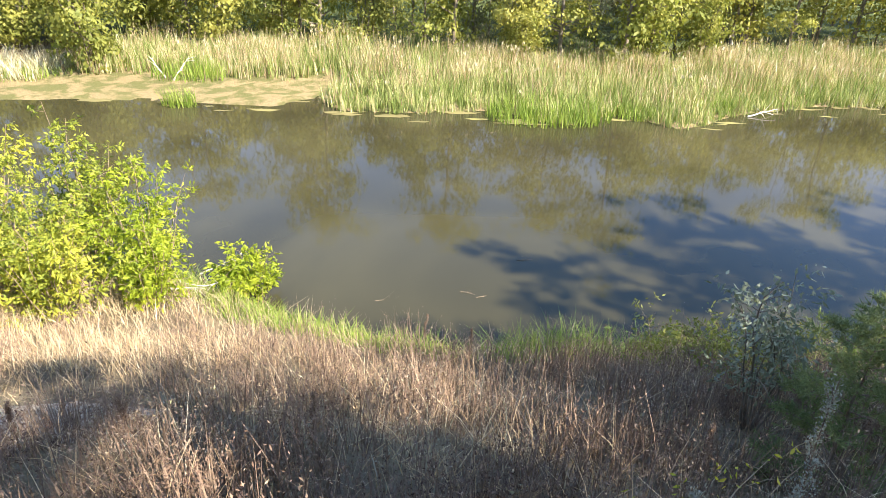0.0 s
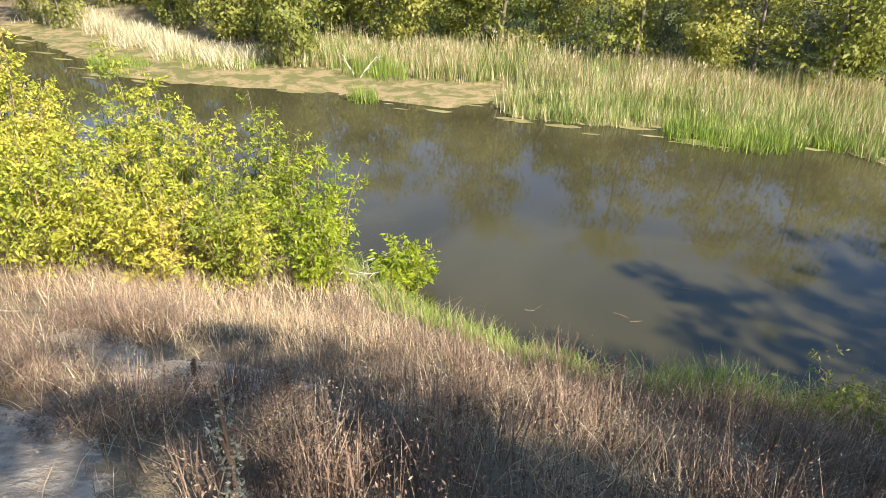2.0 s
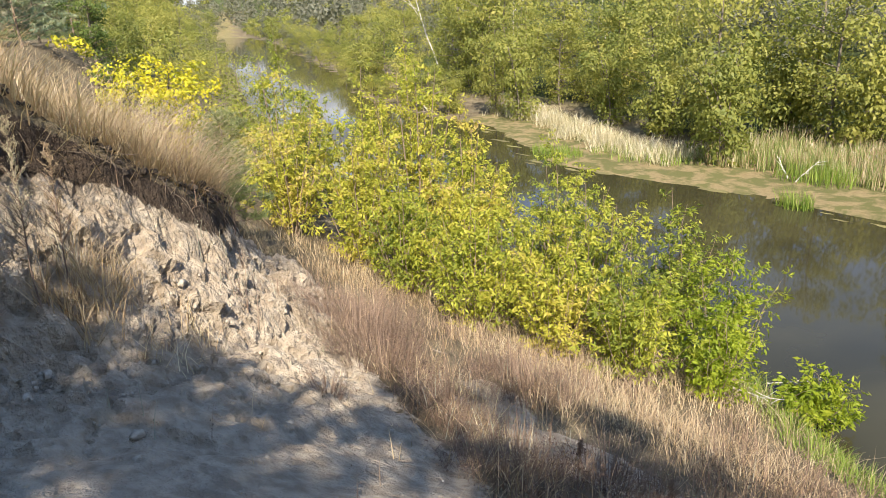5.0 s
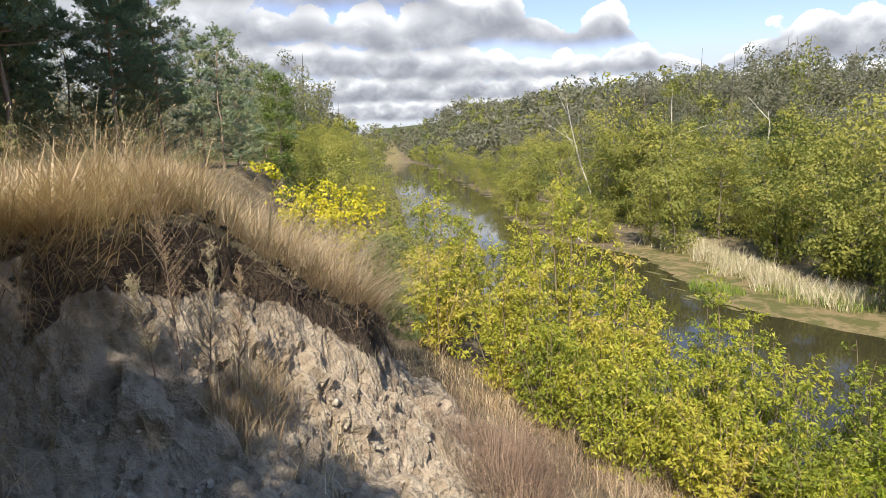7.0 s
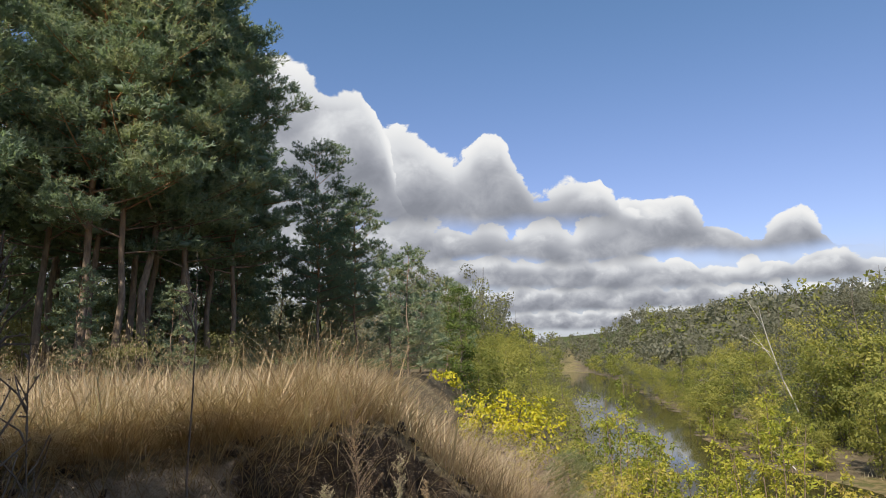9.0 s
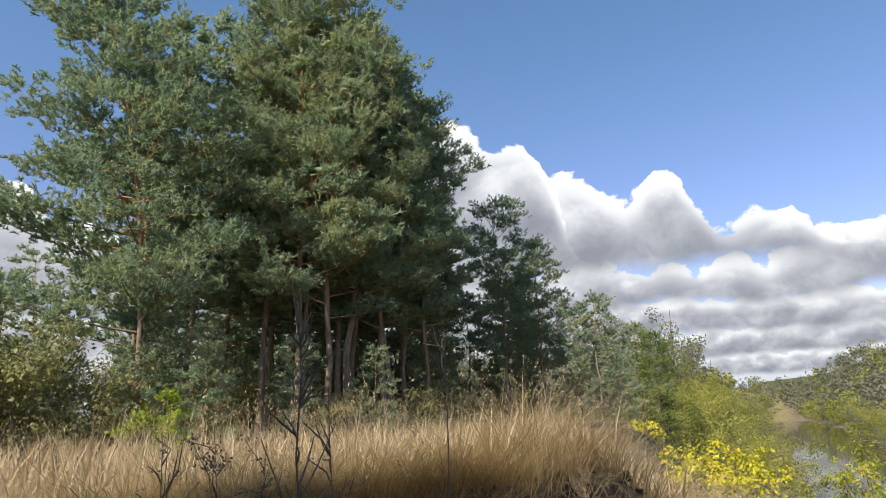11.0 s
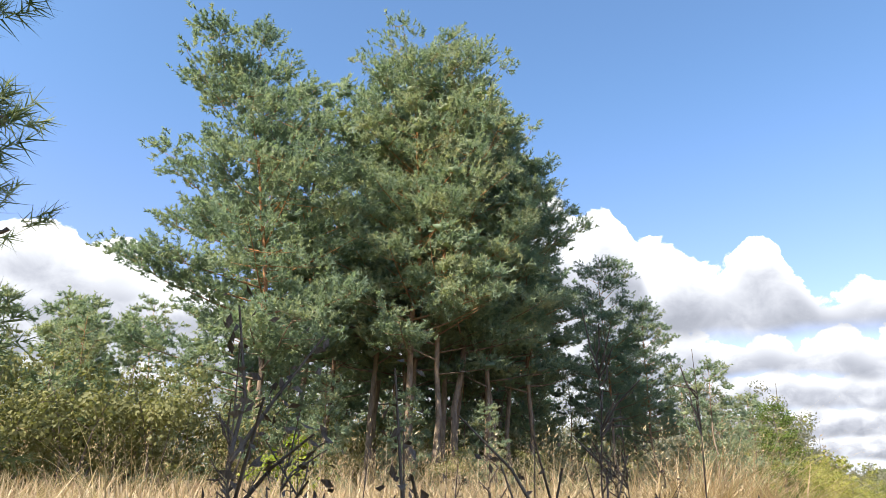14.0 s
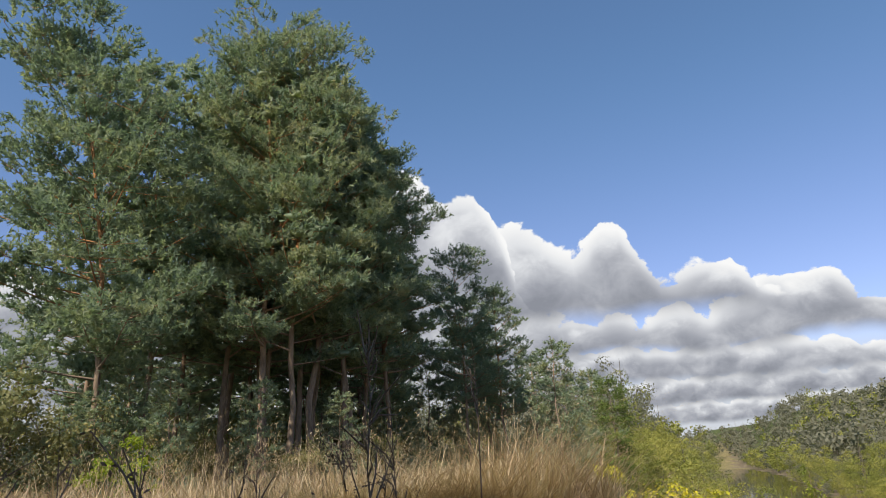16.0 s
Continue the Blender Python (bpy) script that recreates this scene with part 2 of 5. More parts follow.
M_REED = leafy("reed_blade", [(0.0, (0.10, 0.155, 0.035)), (0.5, (0.24, 0.29, 0.085)), (0.8, (0.44, 0.42, 0.21)), (1.0, (0.64, 0.56, 0.37))], 0.3, by_object=0.0, patch=0.4)
M_REED_PALE = leafy("dry_reed_plume", [(0.0, (0.30, 0.30, 0.14)), (0.3, (0.46, 0.40, 0.26)), (0.7, (0.60, 0.53, 0.39)), (1.0, (0.74, 0.68, 0.54))], 0.3, by_object=0.0, patch=0.3)
M_LUSH = leafy("lush_grass", [(0.0, (0.10, 0.16, 0.03)), (0.5, (0.21, 0.29, 0.05)), (1.0, (0.38, 0.42, 0.11))], 0.4, by_object=0.0)
M_STRAW = leafy("dry_straw", [(0.0, (0.21, 0.14, 0.085)), (0.4, (0.43, 0.31, 0.195)), (0.75, (0.60, 0.48, 0.33)), (1.0, (0.76, 0.67, 0.50))], 0.3, by_object=0.0)
M_WEED = leafy("brown_weed", [(0.0, (0.055, 0.032, 0.026)), (0.35, (0.155, 0.097, 0.073)), (0.62, (0.27, 0.185, 0.135)), (0.88, (0.40, 0.31, 0.225)), (1.0, (0.22, 0.24, 0.11))], 0.2, by_object=0.0, patch=0.55)
M_GREYWEED = leafy("grey_wormwood", [(0.0, (0.20, 0.195, 0.15)), (0.5, (0.33, 0.32, 0.26)), (1.0, (0.48, 0.46, 0.40))], 0.2, by_object=0.0)
M_BARK = woody("grey_bark", (0.07, 0.055, 0.04), (0.24, 0.20, 0.155))
M_PINE_BARK = woody("pine_bark", (0.12, 0.085, 0.065), (0.33, 0.25, 0.185), 9.0, 0.9, 0.3, (4.5, 9.0, (0.50, 0.24, 0.10)))
M_TWIG = woody("twig", (0.13, 0.09, 0.06), (0.33, 0.25, 0.17), 30.0)
M_DEAD = woody("bleached_wood", (0.42, 0.38, 0.33), (0.68, 0.64, 0.57), 12.0)
M_DARK_STALK = woody("dark_stalk", (0.10, 0.072, 0.053), (0.27, 0.20, 0.14), 30.0)
M_WEED_STEM = woody("weed_stem", (0.125, 0.077, 0.058), (0.32, 0.23, 0.165), 30.0)
M_ROOT = woody("turf_root", (0.06, 0.045, 0.035), (0.22, 0.17, 0.125), 25.0)
M_SOD = woody("dark_sod", (0.016, 0.012, 0.009), (0.085, 0.062, 0.045), 40.0, 0.95, 1.0)
M_CLOD = woody("sand_clod", (0.34, 0.285, 0.225), (0.52, 0.46, 0.38), 22.0, 0.95, 1.0)
M_GREYLEAF = leafy("grey_green_leaf", [(0.0, (0.10, 0.125, 0.085)), (0.5, (0.21, 0.235, 0.17)), (1.0, (0.34, 0.36, 0.28))], 0.2, 0.4)
M_MAT = leafy("weed_raft", [(0.0, (0.11, 0.10, 0.04)), (0.5, (0.18, 0.155, 0.065)), (1.0, (0.23, 0.22, 0.075))], 0.05, 0.8, by_object=0.0)


# ---- the lie of the land ----
NEAR_X, NEAR_Y = np.array([(-600, 215), (-300, 110), (-150, 58), (-94, 37), (-78, 31.5), (-55, 22.6), (-43, 17.9), (-38, 16.6), (-20, 13.6), (-9, 12.2), (-5, 11.0), (-3.1, 9.75), (-2.2, 9.25), (-1.3, 8.5), (-0.5, 8.15), (0.5, 8.05), (1.1, 8.35), (1.7, 8.6), (2.4, 8.4), (3.4, 8.7), (4.5, 8.5), (20, 9.4), (90, 8), (600, 0)], float).T
FAR_X, FAR_Y = np.array([(-600, 235), (-300, 128), (-230, 104), (-180, 86), (-94.6, 51), (-79, 45), (-65, 39.5), (-56, 33.5), (-40, 28.0), (-31, 28.0), (-28, 26.7), (-22, 23.6), (-20.2, 22.5), (-16, 22.7), (-11.2, 23.3), (-6.5, 22.9), (-5.1, 24.2), (-4, 22.6), (-1.6, 22.4), (1.1, 23.1), (3.8, 21.7), (5.8, 23.2), (7.5, 21.5), (10.3, 23.6), (14, 25.0), (17, 25.4), (40, 27), (90, 25), (600, 20)], float).T
EDGE = np.array([(-2.6, -60), (-3.0, -14), (-4.0, -6), (-4.7, -3), (-5.5, -1.1), (-6.1, 0.0), (-6.6, 0.8), (-6.9, 1.6), (-7.25, 2.35), (-8.4, 3.0), (-10, 3.3), (-13, 3.5), (-20, 4.3), (-40, 9), (-60, 16), (-94, 29), (-300, 92), (-600, 190)], float)
SHIFT_X, SHIFT_Y = np.array([(-600, 195), (-300, 95), (-94, 30), (-60, 16), (-40, 8.0), (-20, 1.6), (-9, 0.0), (600, 0.0)], float).T


def smooth(a, b, x):
    t = np.clip((np.asarray(x, float) - a) / (b - a), 0, 1)
    return t * t * (3 - 2 * t)


_rng = np.random.default_rng(11)
_GRID = _rng.random((256, 256))


def rough(x, y, scale, octaves=4):
    """Smooth value noise, about -0.5 to 0.5."""
    x, y = np.asarray(x, float), np.asarray(y, float)
    out, amp = np.zeros(np.broadcast(x, y).shape), 0.5
    for k in range(octaves):
        u, v = x / scale * 2**k + 17.3 * k, y / scale * 2**k + 41.7 * k
        i, j = np.floor(u).astype(int), np.floor(v).astype(int)
        a, b = u - i, v - j
        a, b = a * a * (3 - 2 * a), b * b * (3 - 2 * b)
        g = lambda p, q: _GRID[p % 256, q % 256]  # noqa: E731
        out += amp * ((g(i, j) * (1 - a) + g(i + 1, j) * a) * (1 - b) + (g(i, j + 1) * (1 - a) + g(i + 1, j + 1) * a) * b - 0.5)
        amp *= 0.5
    return out


def cells(x, y, scale):
    """Broken, blocky lumps: each cell's own height, 0 to 1, and the gap to its neighbour, 0 at a crack."""
    u, v = np.asarray(x, float) / scale, np.asarray(y, float) / scale
    i, j = np.floor(u).astype(int), np.floor(v).astype(int)
    f1, f2, own = np.full(u.shape, 9.0), np.full(u.shape, 9.0), np.zeros(u.shape)
    for a in (-1, 0, 1):
        for b in (-1, 0, 1):
            p, q = (i + a) % 256, (j + b) % 256
            d = np.hypot(i + a + _GRID[p, q] - u, j + b + _GRID[q, p] - v)
            f2 = np.where(d < f1, f1, np.minimum(f2, d))
            own = np.where(d < f1, _GRID[(p + 77) % 256, q], own)
            f1 = np.minimum(f1, d)
    return own, f2 - f1


def blocks(p, scale):
    """The same lumps in space, for points p."""
    u = p / scale
    i = np.floor(u).astype(int)
    f1, f2, own = np.full(len(u), 9.0), np.full(len(u), 9.0), np.zeros(len(u))
    for a, b, c in [(n // 9 - 1, n // 3 % 3 - 1, n % 3 - 1) for n in range(27)]:
        k = i + [a, b, c]
        m, n = (k[:, 0] * 7 + k[:, 2] * 31) % 256, (k[:, 1] * 5 + k[:, 2] * 57) % 256
        d = np.linalg.norm(k + np.stack([_GRID[m, n], _GRID[n, m], _GRID[(m + 91) % 256, n]], -1) - u, axis=1)
        f2 = np.where(d < f1, f1, np.minimum(f2, d))
        own = np.where(d < f1, _GRID[(m + 33) % 256, (n + 12) % 256], own)
        f1 = np.minimum(f1, d)
    return own, f2 - f1


def near_shore(x):
    return np.interp(x, NEAR_X, NEAR_Y) + 0.25 * rough(x, x * 0, 1.1, 2)


def far_shore(x):
    return np.interp(x, FAR_X, FAR_Y) + 0.5 * rough(x, x * 0 + 9, 1.7, 3)


def beyond_edge(x, y):
    """Distance out from the bluff's edge, towards the river; negative on the plateau."""
    x, y = np.broadcast_arrays(np.asarray(x, float), np.asarray(y, float))
    best, sign = np.full(x.shape, 1e9), np.ones(x.shape)
    for (ax, ay), (bx, by) in zip(EDGE[:-1], EDGE[1:]):
        dx, dy = bx - ax, by - ay
        t = np.clip(((x - ax) * dx + (y - ay) * dy) / (dx * dx + dy * dy), 0, 1)
        d = np.hypot(x - ax - t * dx, y - ay - t * dy)
        side = np.where(dx * (y - ay) - dy * (x - ax) < 0, 1.0, -1.0)
        sign = np.where(d < best - 1e-9, side, sign)
        best = np.minimum(best, d)
    near = smooth(9, 4, np.hypot(x + 6, y - 1))
    return best * sign + near * (0.55 * rough(x, y, 1.1, 3) + 0.18 * rough(x, y, 0.35, 2))


def land(x, y):
    """Height of the ground, and how bare (sand), muddy and dark (cut turf) it is."""
    x, y = np.broadcast_arrays(np.asarray(x, float), np.asarray(y, float))
    near, far, shift = near_shore(x), far_shore(x), np.interp(x, SHIFT_X, SHIFT_Y)
    d = beyond_edge(x, y)
    # near side: plateau, a cut edge, a sandy face and slope, a low terrace
    plateau = 6.28 + 0.22 * rough(x, y, 5.0, 3) - 0.70 * np.clip(y - shift - 0.7, 0, 2.4) + 0.22 * np.exp(-((x + 7.2) ** 2 + (y + 0.1) ** 2) / 1.3)
    flat = 5.22 + 0.2 * rough(x, y, 3.0, 3)
    slope = 5.15 - 0.55 * (y - shift)
    slope = -np.log(np.exp(-4 * np.clip(slope, -8, 8)) + np.exp(-4 * flat)) / 4 + 0.1
    sandy = smooth(-2.6, -4.2, x) * smooth(6.0, 4.0, y - shift) * smooth(-14, -9, x)
    clods = np.abs(rough(x, y, 0.9, 4)) * 0.75 + np.abs(rough(x + 31, y, 0.33, 3)) * 0.30
    lumps = 0.30 * rough(x, y, 1.6, 4) * smooth(8, 6, y - shift)
    slope = slope + lumps - 0.25 * sandy + 0.35 * clods * sandy
    inland = np.maximum(near - y, 0)
    terrace = 0.30 * (1 - np.exp(-inland / 0.35)) + 0.06 * np.minimum(inland, 6) + 0.12 * rough(x, y, 0.9, 3)
    slope = np.log(np.exp(3 * np.clip(slope, -8, 8)) + np.exp(3 * terrace)) / 3
    gully = np.abs(rough(x * 1.0 + y * 0.9, y * 0.25 - x * 0.25, 0.55, 3))
    face = plateau - 0.32 * smooth(0.0, 0.26, d) - 1.0 * d + (1.9 * clods + 0.35 * gully - 0.36) * smooth(0.12, 0.6, d) * smooth(-3.6, -5.2, x)
    wx, wy = x + 0.5 * rough(x, y, 0.5, 3), y + 0.5 * rough(x + 9, y, 0.5, 3)
    block, gap = cells(wx * 0.8 + wy * 0.4, wy * 0.8 - wx * 0.4, 0.34)
    small, crack = cells(wx + 5, wy, 0.15)
    broken = 0.20 * block - 0.14 * smooth(0.16, 0.0, gap) + 0.06 * small - 0.05 * smooth(0.2, 0.0, crack)
    slope = slope + 0.30 * broken * sandy * smooth(-0.1, 0.25, rough(x, y + 80, 1.7, 2) + 0.25 * smooth(2.2, 0.8, d))
    near_z = np.where(d > 0, np.minimum(plateau, np.maximum(slope, face)), plateau)
    # far side: flats, then a wooded rise
    out = np.maximum(y - far, 0)
    far_z = 0.05 * (1 - np.exp(-out / 0.3)) + 0.05 * smooth(2, 7, out) + 0.35 * smooth(6, 10, out) + 0.05 * rough(x, y, 1.3, 3) * smooth(0.2, 3, out)
    far_z += 10.0 * smooth(12, 55, out) * (1 - 0.9 * smooth(-75, -38, x)) * (1 + 0.75 * smooth(-90, -230, x))
    mid = np.minimum(y - near, far - y)
    bed = -1.4 * smooth(0, 4, mid) - 0.02
    z = np.where(y <= near, near_z, np.where(y >= far, far_z, bed))
    closing = smooth(-250, -330, x)
    z = np.where(mid > 0, bed * (1 - closing) + closing * 1.0, z) + 12 * smooth(-290, -430, x)
    wob = 0.8 * rough(x, y, 1.3, 3)
    bare = smooth(0.4, -0.4, y - np.interp(x, [-9.5, -7.8, -6.3, -4.9, -3.8, -3.0, -2.5], [4.75, 4.0, 3.3, 3.1, 2.95, 2.45, 1.9]) + 0.7 * wob) * smooth(-2.1, -2.7, x + 0.6 * wob) * smooth(-11, -9.5, x) * smooth(-2.4, -1.2, y)
    strip = smooth(-0.08, 0.06, rough(x, y + 15, 0.8, 3)) * smooth(0.70, 0.35, np.abs(y - np.interp(x, [-7.5, -5.2, -3.2], [4.9, 4.5, 4.2]) - 0.6 * wob)) * smooth(-2.2, -3.0, x) * smooth(-8, -7, x)
    bare = np.maximum(bare, strip) * smooth(0.02, 0.1, d)
    mud = np.where(y > far, smooth(7.5, 5.5, out) * smooth(37, 30, np.abs(x)), 0) + np.where(y <= near, smooth(0.5, 0.1, inland), 0) + np.where(mid > 0, 1, 0)
    cut = smooth(0.02, 0.08, d) * smooth(0.0, -0.18, plateau - near_z - 0.42 - 0.22 * smooth(1.7, 0.6, y) + 0.45 * rough(x, y, 0.6, 3)) * smooth(-4.0, -5.0, x) * smooth(-11, -9, x) * (0.2 + 0.8 * smooth(-0.7, -0.2, y)) * smooth(-2.0, -1.0, y)
    land_side = np.where(y <= near, 1, 0)
    return z, bare * land_side, np.clip(mud, 0, 1), cut * land_side


def height(x, y):
    return land(x, y)[0]


# ---- mesh helpers ----
def mesh_of(name, verts, quads=None, tris=None, mats=(), which=None, smoothed=False):
    """A mesh from arrays: corners, four-sided and three-sided faces; which gives each face's material."""
    me = bpy.data.meshes.new(name)
    verts = np.asarray(verts, np.float32)
    quads = np.zeros((0, 4), np.int32) if quads is None else np.asarray(quads, np.int32)
    tris = np.zeros((0, 3), np.int32) if tris is None else np.asarray(tris, np.int32)
    me.vertices.add(len(verts))
    me.vertices.foreach_set("co", verts.ravel())
    me.loops.add(quads.size + tris.size)
    me.loops.foreach_set("vertex_index", np.concatenate([quads.ravel(), tris.ravel()]).astype(np.int32))
    me.polygons.add(len(quads) + len(tris))
    start = np.concatenate([np.arange(len(quads)) * 4, quads.size + np.arange(len(tris)) * 3]).astype(np.int32)
    me.polygons.foreach_set("loop_start", start)
    if smoothed:
        me.polygons.foreach_set("use_smooth", np.ones(len(quads) + len(tris), bool))
    for m in mats:
        me.materials.append(m)
    if which is not None:
        me.polygons.foreach_set("material_index", np.asarray(which, np.int32))
    me.update(calc_edges=True)
    return me


class Heap:
    """Collects corners and faces of one mesh."""

    def __init__(self):
        self.v, self.q, self.t, self.n = [], [], [], 0

    def add(self, verts, quads=None, tris=None):
        verts = np.asarray(verts, float).reshape(-1, 3)
        if quads is not None and len(quads):
            self.q.append(np.asarray(quads) + self.n)
        if tris is not None and len(tris):
            self.t.append(np.asarray(tris) + self.n)
        self.v.append(verts)
        self.n += len(verts)
        return self

    def mesh(self, name, mat, smoothed=False):
        cat = lambda some, k: np.concatenate(some) if some else np.zeros((0, k), int)  # noqa: E731
        return mesh_of(name, np.concatenate(self.v) if self.v else np.zeros((0, 3)), cat(self.q, 4), cat(self.t, 3), [mat], None, smoothed)


def part(name, heap, mat, parent, label="", smoothed=False):
    ob = new(name, heap.mesh(name, mat, smoothed))
    ob.parent = parent
    if label:
        tagged(ob, label)
    return ob


def thing(name, x, y, label, category, group="", z=None, turn=0.0, size=1.0):
    ob = new(name)
    ob.empty_display_size = 0.2
    ob.matrix_basis = pose(x, y, float(height(x, y)) - 0.03 if z is None else z, 0, 0, turn) @ Matrix.Scale(size, 4)
    return tagged(ob, label, category, group)


def tube(heap, path, radii, sides=6):
    """A tapered, bent round stem along a path."""
    path = np.asarray(path, float)
    k = len(path)
    along = np.gradient(path, axis=0)
    along /= np.linalg.norm(along, axis=1, keepdims=True) + 1e-9
    ref = np.where(np.abs(along[:, 2:3]) > 0.9, np.array([[1.0, 0, 0]]), np.array([[0, 0, 1.0]]))
    a = np.cross(along, ref)
    a /= np.linalg.norm(a, axis=1, keepdims=True) + 1e-9
    b = np.cross(along, a)
    ang = np.arange(sides) / sides * 2 * np.pi
    ring = path[:, None] + np.asarray(radii)[:, None, None] * (np.cos(ang)[None, :, None] * a[:, None] + np.sin(ang)[None, :, None] * b[:, None])
    i, j = np.meshgrid(np.arange(k - 1), np.arange(sides), indexing="ij")
    q = np.stack([i * sides + j, i * sides + (j + 1) % sides, (i + 1) * sides + (j + 1) % sides, (i + 1) * sides + j], -1).reshape(-1, 4)
    heap.add(ring.reshape(-1, 3), q)


def unit(rng, n):
    d = rng.normal(size=(n, 3))
    return d / (np.linalg.norm(d, axis=1, keepdims=True) + 1e-9)


def leaves(heap, at, way, size, rng, narrow=0.45, droop=0.25, face=None):
    """One pointed, slightly folded leaf at each place, its tip along way; face turns its flat side."""
    n = len(at)
    way = way + np.array([0, 0, -droop])
    way /= np.linalg.norm(way, axis=1, keepdims=True) + 1e-9
    side = np.cross(way, unit(rng, n) if face is None else face)
    side /= np.linalg.norm(side, axis=1, keepdims=True) + 1e-9
    up = np.cross(side, way)
    s = np.asarray(size)[:, None] if np.ndim(size) else size
    v = np.stack([at, at + way * s * 0.5 + side * s * narrow * 0.5 + up * s * 0.08, at + way * s, at + way * s * 0.5 - side * s * narrow * 0.5 + up * s * 0.08], 1)
    heap.add(v.reshape(-1, 3), np.arange(4 * n).reshape(-1, 4))


ICO = [(0, 0, 1), (0.894, 0, 0.447), (0.276, 0.851, 0.447), (-0.724, 0.526, 0.447), (-0.724, -0.526, 0.447), (0.276, -0.851, 0.447), (0.724, 0.526, -0.447), (-0.276, 0.851, -0.447), (-0.894, 0, -0.447), (-0.276, -0.851, -0.447), (0.724, -0.526, -0.447), (0, 0, -1)]
ICO_FACES = np.array([f for k in range(5) for f in ((0, 1 + k, 1 + (k + 1) % 5), (1 + k, 6 + k, 1 + (k + 1) % 5), (1 + (k + 1) % 5, 6 + k, 6 + (k + 1) % 5), (11, 6 + (k + 1) % 5, 6 + k))])


def hearts(heap, at, radius, rng, squash=0.7):
    """The crowded, uneven inner leafage of each spray, closed to the light."""
    n = len(at)
    v = np.array(ICO)[None] * rng.uniform(0.55, 1.15, (n, 12, 1)) * np.asarray(radius).reshape(-1, 1, 1) * np.array([1, 1, squash]) + np.asarray(at)[:, None]
    heap.add(v.reshape(-1, 3), None, (np.arange(n)[:, None, None] * 12 + ICO_FACES[None]).reshape(-1, 3))


def blades(heap, at, tall, wide, lean, rng, segs=3, bend=0.6, twist=None):
    """Tapered grass blades that rise from each place, lean over and droop."""
    n = len(at)
    ang = rng.random(n) * 2 * np.pi if twist is None else twist
    d = np.stack([np.cos(ang), np.sin(ang), 0 * ang], -1)
    s = np.stack([-np.sin(ang + rng.normal(0, 0.6, n)), np.cos(ang), 0 * ang], -1)
    rows = []
    for k in range(segs + 1):
        f = k / segs
        centre = at + d * (lean * tall * (f * 0.5 + bend * f**2))[:, None] + np.array([0, 0, 1.0]) * (tall * (f - 0.25 * bend * lean * f**3))[:, None]
        half = (wide * (1 - f) ** 0.7 * 0.5)[:, None]
        rows += [centre] if k == segs else [centre - s * half, centre + s * half]
    v = np.stack(rows, 1)
    per = 2 * segs + 1
    base = np.arange(n)[:, None] * per
    q = np.concatenate([base + np.array([[2 * k, 2 * k + 1, 2 * k + 3, 2 * k + 2]]) for k in range(segs - 1)]) if segs > 1 else None
    t = base + np.array([[2 * segs - 2, 2 * segs - 1, 2 * segs]])
    heap.add(v.reshape(-1, 3), q, t)


def scatter(rng, x0, x1, y0, y1, per_m2, keep=None):
    """Random places on the ground in a rectangle; keep(x, y) gives the chance that one stays."""
    n = int((x1 - x0) * (y1 - y0) * per_m2)
    x, y = rng.uniform(x0, x1, n), rng.uniform(y0, y1, n)
    if keep is not None:
        ok = rng.random(n) < keep(x, y)
        x, y = x[ok], y[ok]
    return np.stack([x, y, height(x, y) - 0.01], -1)


